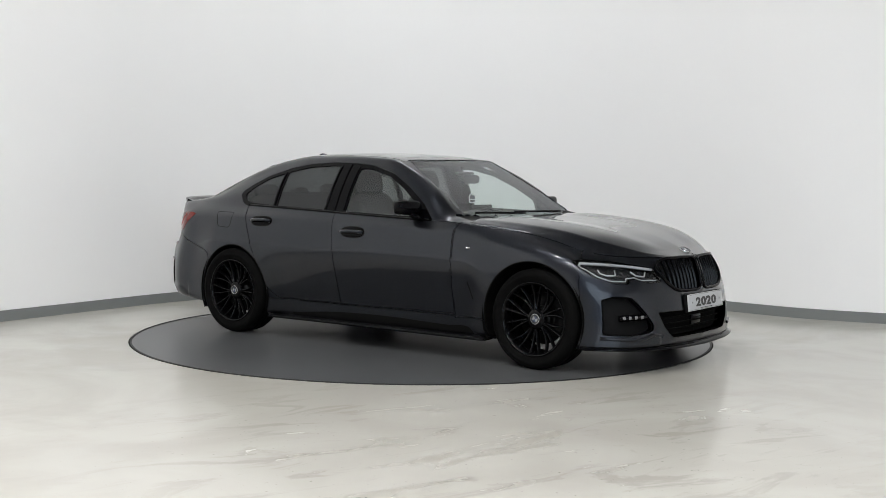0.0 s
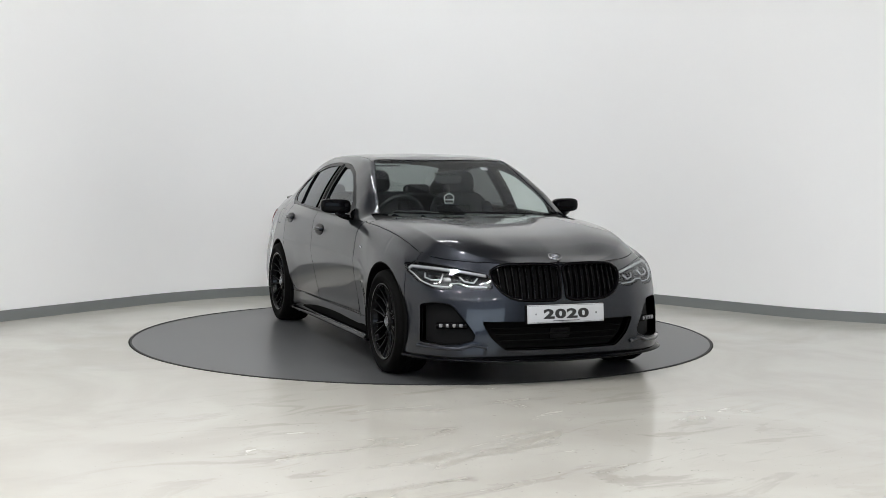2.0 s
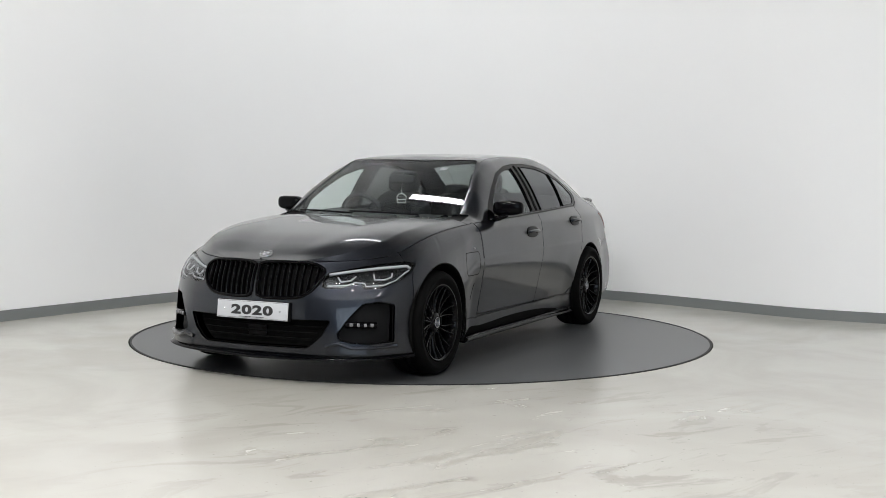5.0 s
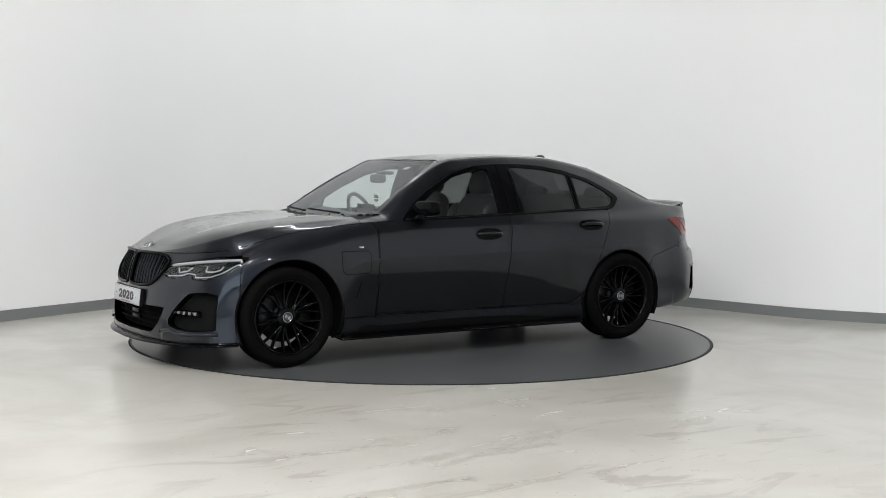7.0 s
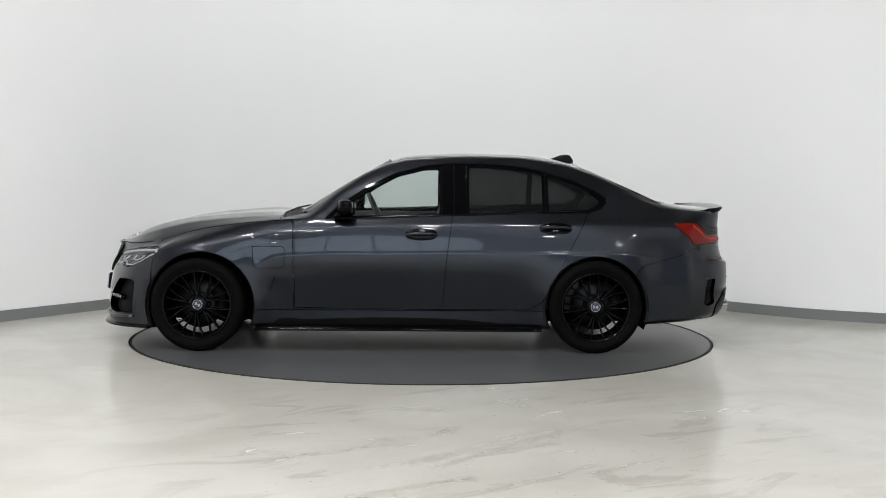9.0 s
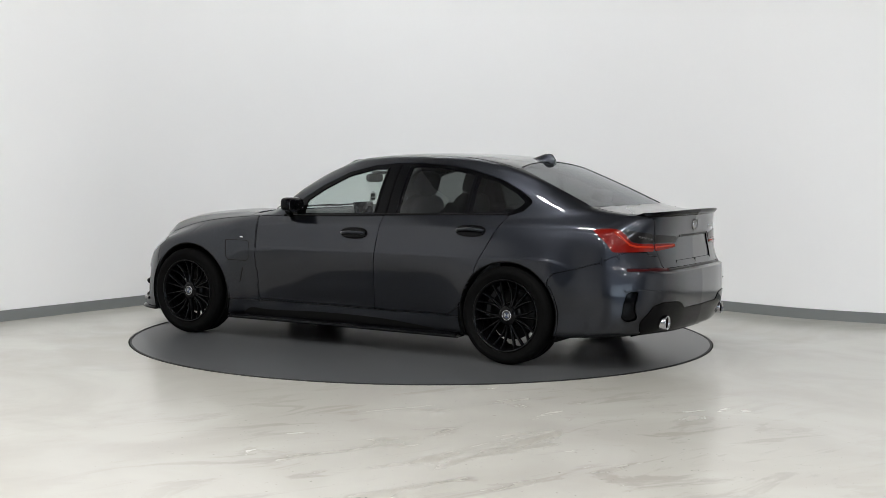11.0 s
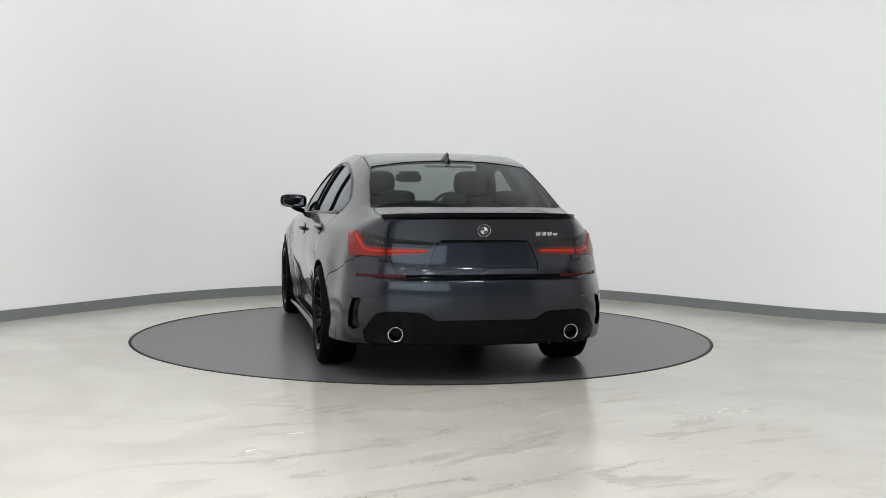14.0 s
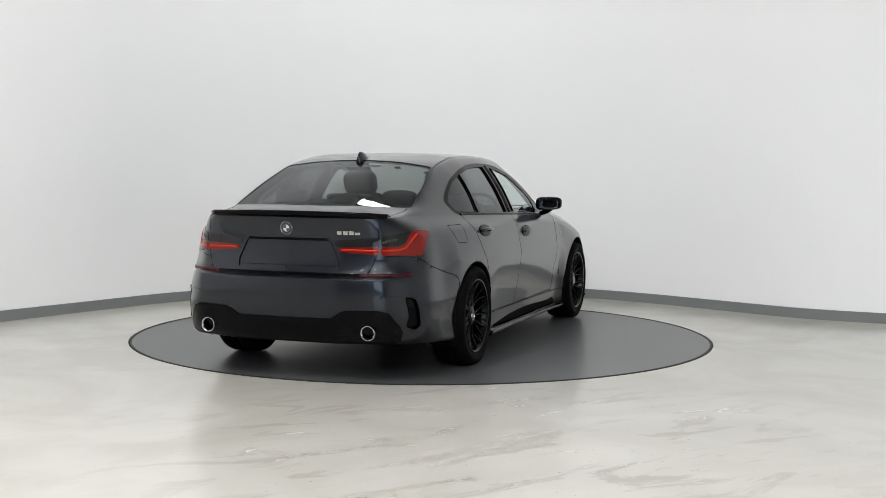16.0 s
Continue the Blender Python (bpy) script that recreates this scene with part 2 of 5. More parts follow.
# ---- turntable ----
def build_turntable():
    root = new("turntable")
    root.location = (0, 0, 0)
    tagged(root, "round grey coated turntable flush with the studio floor", "turntable")
    vs = [(0, 0, 0)]
    rs = [0.5, 1.0, 1.5, 2.0, R_T - 0.004, R_T]
    zs = [0, 0, 0, 0, 0, -0.006]
    for r, z in zip(rs, zs):
        vs += [(r * math.cos(2 * math.pi * i / N), r * math.sin(2 * math.pi * i / N), z) for i in range(N)]
    fs = [(0, 1 + i, 1 + (i + 1) % N) for i in range(N)]
    for k in range(len(rs) - 1):
        for i in range(N):
            j = (i + 1) % N
            fs.append((1 + k * N + i, 1 + (k + 1) * N + i, 1 + (k + 1) * N + j, 1 + k * N + j))
    mesh_object("plate", vs, fs, M_DISC, root, smooth=False)
    vs, fs = [], []
    for r, z in ((R_T + 0.004, -0.05), (R_T + 0.004, 0.004), (R_T - 0.012, 0.004), (R_T - 0.012, -0.05)):
        vs += [(r * math.cos(2 * math.pi * i / N), r * math.sin(2 * math.pi * i / N), z) for i in range(N)]
    for k in range(3):
        for i in range(N):
            j = (i + 1) % N
            fs.append((k * N + i, k * N + j, (k + 1) * N + j, (k + 1) * N + i))
    mesh_object("rim", vs, fs, M_EDGE, root, "thin black rubber rim", smooth=False)
    return root


turntable = build_turntable()

# ---- the car: x forward from the front axle, y to its left, z up ----
AXIS = Vector((-1.606, -0.046, 0.0))
car = new("car")
tagged(car, "dark grey metallic four-door saloon with black wheels, parked on the turntable", "car")


def paint_material():
    m = material("grey_metallic_paint", (0.045, 0.05, 0.058), 0.32, metal=1.0, coat=1.0, spec=0.25)
    m.node_tree.nodes["Principled BSDF"].inputs["Coat IOR"].default_value = 1.36
    nt = m.node_tree
    b = nt.nodes["Principled BSDF"]
    co = nt.nodes.new("ShaderNodeTexCoord")
    n = nt.nodes.new("ShaderNodeTexNoise")
    n.inputs["Scale"].default_value, n.inputs["Detail"].default_value = 900, 2
    nt.links.new(co.outputs["Object"], n.inputs["Vector"])
    ramp = nt.nodes.new("ShaderNodeValToRGB")
    e = ramp.color_ramp.elements
    e[0].position, e[0].color = 0.35, (0.0135, 0.0151, 0.0192, 1)
    e[1].position, e[1].color = 0.7, (0.0305, 0.034, 0.0425, 1)
    nt.links.new(n.outputs["Fac"], ramp.inputs["Fac"])
    nt.links.new(ramp.outputs["Color"], b.inputs["Base Color"])
    return m


M_PAINT = paint_material()
M_GLOSS = material("gloss_black_plastic", (0.0015, 0.0015, 0.002), 0.05, spec=0.09)
M_BLACK = material("matt_black_plastic", (0.006, 0.006, 0.0065), 0.5, spec=0.06, vary=0.2, scale=40)
M_SHELL = material("dark_inner_shell", (0.004, 0.004, 0.004), 0.9, spec=0.05)
M_TYRE = material("black_tyre_rubber", (0.004, 0.004, 0.004), 0.6, spec=0.02, vary=0.2, scale=60, bump=0.2, bump_scale=150)
M_RIM = material("gloss_black_alloy", (0.0015, 0.0015, 0.0018), 0.06, spec=0.14)
M_DISCB = material("steel_brake_disc", (0.012, 0.012, 0.012), 0.35, metal=0.9)
M_CHROME = material("chrome", (0.5, 0.5, 0.52), 0.15, metal=1.0)
M_STEEL = material("brushed_steel", (0.5, 0.5, 0.5), 0.25, metal=1.0)
M_FABRIC = material("dark_grey_seat_leather", (0.02, 0.02, 0.022), 0.55, spec=0.3, vary=0.2, scale=30)
M_DASH = material("soft_black_dashboard", (0.018, 0.018, 0.02), 0.5, vary=0.2, scale=50)
M_WHITE = material("white_plate_plastic", (0.46, 0.47, 0.49), 0.3)
M_INK = material("black_plate_print", (0.006, 0.006, 0.006), 0.4)
M_BLUE = material("blue_enamel", (0.008, 0.02, 0.055), 0.3)
M_SILVER = material("silver_trim", (0.5, 0.5, 0.52), 0.25, metal=0.8)
M_FOG = material("clear_fog_lamp_lens", (0.16, 0.16, 0.17), 0.2)
M_CAPW = material("grey_white_enamel", (0.22, 0.22, 0.23), 0.3)
M_LED = material("frosted_white_light_guide", (0.40, 0.405, 0.42), 0.25)
M_LAMPBOWL = material("dark_lamp_bowl", (0.035, 0.036, 0.038), 0.2, metal=0.6)
# mirror colour darkened to stand for the dark room it reflects
M_MIRROR = material("mirror_glass_dark_reflection", (0.10, 0.105, 0.11), 0.02, metal=1.0)


def glass_material(name, tint, gloss_ior=1.5):
    m = bpy.data.materials.new(name)
    m.use_nodes = True
    nt = m.node_tree
    nt.nodes.clear()
    out = nt.nodes.new("ShaderNodeOutputMaterial")
    tr = nt.nodes.new("ShaderNodeBsdfTransparent")
    tr.inputs["Color"].default_value = (*tint, 1)
    gl = nt.nodes.new("ShaderNodeBsdfGlossy")
    gl.inputs["Roughness"].default_value = 0.015
    gl.inputs["Color"].default_value = (0.95, 0.97, 1.0, 1)
    lw = nt.nodes.new("ShaderNodeLayerWeight")
    lw.inputs["Blend"].default_value = 0.5
    pw = nt.nodes.new("ShaderNodeMath")
    pw.operation = "POWER"
    pw.inputs[1].default_value = 5.0
    nt.links.new(lw.outputs["Facing"], pw.inputs[0])
    fr = nt.nodes.new("ShaderNodeMath")
    fr.operation = "MULTIPLY_ADD"
    fr.inputs[1].default_value, fr.inputs[2].default_value = 0.9, 0.05
    nt.links.new(pw.outputs[0], fr.inputs[0])
    mix = nt.nodes.new("ShaderNodeMixShader")
    nt.links.new(fr.outputs[0], mix.inputs[0])
    nt.links.new(tr.outputs[0], mix.inputs[1])
    nt.links.new(gl.outputs[0], mix.inputs[2])
    nt.links.new(mix.outputs[0], out.inputs[0])
    return m


M_GLASS = glass_material("clear_car_glass", (0.80, 0.86, 0.84))
M_TINT = glass_material("tinted_car_glass", (0.16, 0.17, 0.17))
M_REARGLASS = glass_material("rear_tinted_glass", (0.34, 0.365, 0.365))
M_LENS = glass_material("clear_lamp_lens", (0.9, 0.92, 0.93))
M_RED = material("red_lamp_lens", (0.14, 0.0045, 0.002), 0.10, coat=0.25, spec=0.2)
M_SMOKE = material("smoked_lamp_lens", (0.010, 0.009, 0.009), 0.08, coat=0.25, spec=0.15)
M_REDDARK = material("dark_red_reflector", (0.035, 0.002, 0.003), 0.35, spec=0.15)


def cpart(name, vs, fs, mat, parent=None, label="", smooth=True):
    """A part of the car, in car coordinates."""
    ob = mesh_object(name, vs, fs, mat, parent or car, label, smooth)
    if parent is None:
        ob.location = -AXIS
    return ob


# ---- body surface: columns from the nose round to the tail ----
# lower rows: floor edge, bottom edge, low, waist, middle, shoulder, upper edge
LOW = [
    [(0.68, 0, .17), (0.775, 0, .185), (0.785, 0, .30), (0.785, 0, .42), (0.775, 0, .52), (0.755, 0, .62), (0.705, 0, .748)],
    [(0.67, .25, .17), (0.765, .25, .185), (0.775, .25, .30), (0.770, .25, .42), (0.755, .25, .52), (0.735, .25, .62), (0.685, .25, .748)],
    [(0.60, .48, .17), (0.725, .50, .185), (0.725, .50, .30), (0.715, .50, .42), (0.695, .50, .52), (0.660, .49, .62), (0.580, .46, .75)],
    [(0.48, .66, .165), (0.63, .70, .175), (0.62, .71, .30), (0.60, .71, .42), (0.575, .71, .53), (0.535, .70, .63), (0.42, .655, .765)],
    [(0.34, .77, .16), (0.48, .83, .165), (0.48, .83, .30), (0.465, .83, .42), (0.445, .83, .54), (0.41, .825, .65), (0.27, .75, .795)],
    [(0.25, .80, .16), (0.33, .885, .17), (0.33, .885, .30), (0.32, .885, .43), (0.31, .888, .56), (0.28, .872, .70), (0.10, .772, .845)],
    [(0.0, .82, .16), (0.0, .90, .18), (0.0, .918, .30), (0.0, .927, .44), (0.0, .928, .58), (0.0, .905, .745), (-0.10, .788, .888)],
    [(-0.38, .80, .16), (-0.38, .875, .19), (-0.38, .893, .31), (-0.38, .902, .45), (-0.38, .908, .61), (-0.38, .895, .81), (-0.42, .805, .928)],
    [(-0.58, 0.79, 0.16), (-0.58, 0.83, 0.19), (-0.58, 0.85, 0.31), (-0.58, 0.872, 0.46), (-0.58, 0.905, 0.68), (-0.58, 0.878, 0.855), (-0.6, 0.818, 0.942)],
    [(-0.75, 0.79, 0.16), (-0.75, 0.832, 0.19), (-0.75, 0.848, 0.31), (-0.75, 0.871, 0.46), (-0.75, 0.905, 0.69), (-0.75, 0.878, 0.87), (-0.75, 0.828, 0.95)],
    [(-1, 0.79, 0.16), (-1, 0.833, 0.19), (-1, 0.846, 0.31), (-1, 0.871, 0.46), (-1, 0.906, 0.7), (-1, 0.879, 0.89), (-1, 0.838, 0.956)],
    [(-1.25, 0.79, 0.16), (-1.25, 0.833, 0.19), (-1.25, 0.845, 0.31), (-1.25, 0.872, 0.46), (-1.25, 0.908, 0.7), (-1.25, 0.881, 0.895), (-1.25, 0.842, 0.962)],
    [(-1.5, 0.79, 0.16), (-1.5, 0.833, 0.19), (-1.5, 0.845, 0.31), (-1.5, 0.873, 0.46), (-1.5, 0.91, 0.705), (-1.5, 0.881, 0.9), (-1.5, 0.843, 0.968)],
    [(-1.9, 0.79, 0.16), (-1.9, 0.833, 0.19), (-1.9, 0.847, 0.31), (-1.9, 0.875, 0.46), (-1.9, 0.911, 0.71), (-1.9, 0.879, 0.905), (-1.9, 0.84, 0.98)],
    [(-2.3, 0.8, 0.16), (-2.3, 0.838, 0.19), (-2.3, 0.858, 0.31), (-2.3, 0.884, 0.46), (-2.3, 0.917, 0.71), (-2.3, 0.873, 0.91), (-2.3, 0.822, 0.992)],
    [(-2.6, 0.81, 0.16), (-2.6, 0.885, 0.19), (-2.6, 0.893, 0.32), (-2.6, 0.908, 0.46), (-2.6, 0.915, 0.71), (-2.6, 0.866, 0.915), (-2.6, 0.8, 0.998)],
    [(-2.85, 0.82, 0.17), (-2.85, 0.895, 0.2), (-2.85, 0.898, 0.33), (-2.85, 0.91, 0.47), (-2.85, 0.907, 0.71), (-2.85, 0.85, 0.915), (-2.85, 0.775, 1.004)],
    [(-3.1, 0.82, 0.19), (-3.1, 0.892, 0.215), (-3.1, 0.893, 0.35), (-3.1, 0.9, 0.48), (-3.1, 0.89, 0.71), (-3.1, 0.828, 0.91), (-3.1, 0.745, 1.012)],
    [(-3.35, .80, .21), (-3.35, .870, .235), (-3.36, .865, .37), (-3.36, .867, .49), (-3.35, .848, .665), (-3.35, .802, .90), (-3.33, .705, 1.02)],
    [(-3.52, .76, .22), (-3.54, .835, .25), (-3.56, .848, .38), (-3.56, .847, .50), (-3.54, .825, .67), (-3.52, .780, .895), (-3.50, .668, 1.022)],
    [(-3.66, .68, .23), (-3.71, .755, .26), (-3.75, .765, .40), (-3.755, .757, .52), (-3.735, .735, .67), (-3.69, .70, .88), (-3.70, .628, 1.02)],
    [(-3.74, .55, .24), (-3.82, .60, .26), (-3.885, .60, .40), (-3.895, .60, .52), (-3.89, .59, .645), (-3.815, .58, .87), (-3.835, .52, 1.024)],
    [(-3.78, .28, .24), (-3.87, .30, .25), (-3.935, .30, .40), (-3.945, .30, .52), (-3.935, .30, .645), (-3.865, .30, .87), (-3.885, .27, 1.03)],
    [(-3.79, 0, .24), (-3.88, 0, .25), (-3.945, 0, .40), (-3.955, 0, .52), (-3.945, 0, .645), (-3.875, 0, .87), (-3.90, 0, 1.032)],
]
# centre line of the bonnet and tail: x and height by column; the cabin columns give their own upper rows
HOOD = {0: (0.705, .748), 1: (0.70, .752), 2: (0.63, .782), 3: (0.48, .845), 4: (0.32, .896), 5: (0.12, .932), 6: (-0.10, .955), 7: (-0.40, .976), 8: (-0.60, .986)}
CABIN = {
    9: [(.808, .962), (.752, .985), (.695, 1.005), (.36, 1.026), 1.031],
    10: [(.778, 1.06), (.700, 1.152), (.648, 1.174), (.33, 1.194), 1.199],
    11: [(.755, 1.135), (.648, 1.275), (.592, 1.312), (.30, 1.334), 1.339],
    12: [(.740, 1.175), (.615, 1.343), (.556, 1.390), (.30, 1.410), 1.416],
    13: [(.735, 1.185), (.607, 1.362), (.550, 1.410), (.30, 1.432), 1.438],
    14: [(.725, 1.185), (.603, 1.357), (.547, 1.404), (.30, 1.426), 1.432],
    15: [(.718, 1.165), (.610, 1.312), (.557, 1.362), (.30, 1.392), 1.400],
    16: [(.705, 1.13), (.625, 1.238), (.575, 1.290), (.30, 1.326), 1.336],
    17: [(.69, 1.09), (.640, 1.148), (.595, 1.184), (.30, 1.218), 1.228],
    18: [(.675, 1.052), (.648, 1.07), (.612, 1.085), (.30, 1.110), 1.116],
    19: [(.652, 1.034), (.632, 1.042), (.595, 1.048), (.30, 1.062), 1.064],
    20: [(.615, 1.024), (.598, 1.028), (.56, 1.031), (.28, 1.040), 1.042],
    21: [(.505, 1.026), (.47, 1.028), (.40, 1.031), (.22, 1.035), 1.036],
    22: [(.25, 1.0305), (.22, 1.031), (.17, 1.032), (.08, 1.033), 1.033],
}


def body_net():
    net = []
    for i, low in enumerate(LOW):
        xe, ye, ze = low[-1]
        if i in HOOD:
            xc, zc = HOOD[i]
            up = []
            for fy, fz in ((.93, .55), (.86, .26), (.60, .04), (.30, .02), (0, 0)):
                up.append((xc + (xe - xc) * fy, ye * fy, zc + (ze - zc) * fz + ((.014 if fy == .60 else .003 if fy == .30 else .004 if fy == .86 else 0) if 2 < i < 8 else 0)))
        elif i in CABIN:
            c = CABIN[i]
            up = [(xe, y, z) for y, z in c[:4]] + [(xe - (0.015 if i > 19 else 0), 0, c[4])]
        else:
            up = [(xe, 0, ze)] * 5
        # a row just over the bumper line: a ledge at the tail, fair curve elsewhere
        p3, p4, p5 = (np.array(low[k]) for k in (3, 4, 5))
        t3, t5 = -np.linalg.norm(p4 - p3), np.linalg.norm(p5 - p4)
        t = 0.030
        q = p3 * (t * (t - t5)) / (t3 * (t3 - t5)) + p4 * ((t - t3) * (t - t5)) / (t3 * t5) + p5 * ((t - t3) * t) / ((t5 - t3) * t5)
        if 7 < i < 18:
            q = p4 + (p5 - p4) * (t / t5)
        if i > 19:
            f = {20: .012, 21: .030, 22: .036, 23: .038}[i]
            d = np.array([p4[0] - LOW[18][4][0], p4[1] * .5, 0.0])
            d /= np.linalg.norm(d)
            q = p4 - d * f + np.array([0, 0, .018])
        low = low[:5] + [tuple(q)] + low[5:]
        net.append(list(low) + up)
    net = np.array(net, float)  # columns, rows, 3
    x = net[:, :, 0]
    net[:, :, 0] = np.where(x < -3.5, -3.5 + (x + 3.5) * .92, x)
    return net


def pchip(xk, Y, xq):
    h = np.diff(xk)
    d = np.diff(Y, axis=0) / h[:, None]
    m = np.zeros_like(Y)
    w1, w2 = (2 * h[1:] + h[:-1])[:, None], (h[1:] + 2 * h[:-1])[:, None]
    same = d[:-1] * d[1:] > 0
    with np.errstate(divide="ignore", invalid="ignore"):
        hm = (w1 + w2) / (w1 / d[:-1] + w2 / d[1:])
    # a softened mean: less flat at turning points
    m[1:-1] = np.where(same, hm, 0.5 * (d[:-1] + d[1:]) * 0.5)
    m[0], m[-1] = d[0], d[-1]
    k = np.clip(np.searchsorted(xk, xq, side="right") - 1, 0, len(h) - 1)
    t = ((xq - xk[k]) / h[k])[:, None]
    hk = h[k][:, None]
    return (2 * t**3 - 3 * t**2 + 1) * Y[k] + (t**3 - 2 * t**2 + t) * hk * m[k] + (-2 * t**3 + 3 * t**2) * Y[k + 1] + (t**3 - t**2) * hk * m[k + 1]


def body_grid():
    net = body_net()
    nc, nr, _ = net.shape
    mid = net[:, 3]
    u = np.r_[0, np.cumsum(np.linalg.norm(np.diff(mid, axis=0), axis=1) + 0.02)]
    uq = np.linspace(0, u[-1], 500)
    cols = pchip(u, net.reshape(nc, -1), uq).reshape(len(uq), nr, 3)
    per = [4, 6, 8, 7, 8, 4, 8, 8, 9, 5, 9, 9]   # steps between rows
    v = np.arange(nr, dtype=float)
    vq = np.concatenate([np.arange(n) / n + k for k, n in enumerate(per)] + [[nr - 1.0]])
    out = np.empty((len(uq), len(vq), 3))
    for i in range(len(uq)):
        seg = np.linalg.norm(np.diff(cols[i], axis=0), axis=1) + 1e-3
        s = np.r_[0, np.cumsum(seg)]
        out[i] = pchip(s, cols[i], np.interp(vq, v, s))
    out[:, -1, 1] = 0
    out[0, :, 1] = 0
    out[-1, :, 1] = 0
    return out, vq


GRID, VQ = body_grid()
NU, NV = GRID.shape[:2]


def closed(pts, n=14):
    """A dense smooth-cornered outline through the points given."""
    p = np.array(pts, float)
    out = []
    for a, b in zip(p, np.roll(p, -1, 0)):
        k = max(2, int(np.linalg.norm(b - a) / 0.006))
        out += [a + (b - a) * j / k for j in range(k)]
    q = np.array(out)
    for _ in range(3):   # soften the corners
        q = 0.25 * np.roll(q, 1, 0) + 0.5 * q + 0.25 * np.roll(q, -1, 0)
    return q


def inside(poly, x, y):
    r = np.zeros(x.shape, bool)
    x1, y1 = poly[:, 0], poly[:, 1]
    x2, y2 = np.roll(x1, -1), np.roll(y1, -1)
    for a, b, c, d in zip(x1, y1, x2, y2):
        if b == d:
            continue
        hit = ((b > y) != (d > y)) & (x < (c - a) * (y - b) / (d - b) + a)
        r ^= hit
    return r


def circle(cx, cz, r, n=120):
    return np.array([(cx + r * math.cos(2 * math.pi * i / n), cz + r * math.sin(2 * math.pi * i / n)) for i in range(n)])


DLO = [(-0.90, .952), (-1.2, .962), (-1.82, .982), (-2.45, 1.002), (-2.82, 1.010), (-2.90, 1.035), (-2.955, 1.095), (-2.93, 1.125), (-2.85, 1.172), (-2.69, 1.246), (-2.445, 1.312), (-2.25, 1.343), (-2.03, 1.357), (-1.80, 1.354), (-1.62, 1.338), (-1.406, 1.285), (-1.2, 1.182), (-1.02, 1.065)]
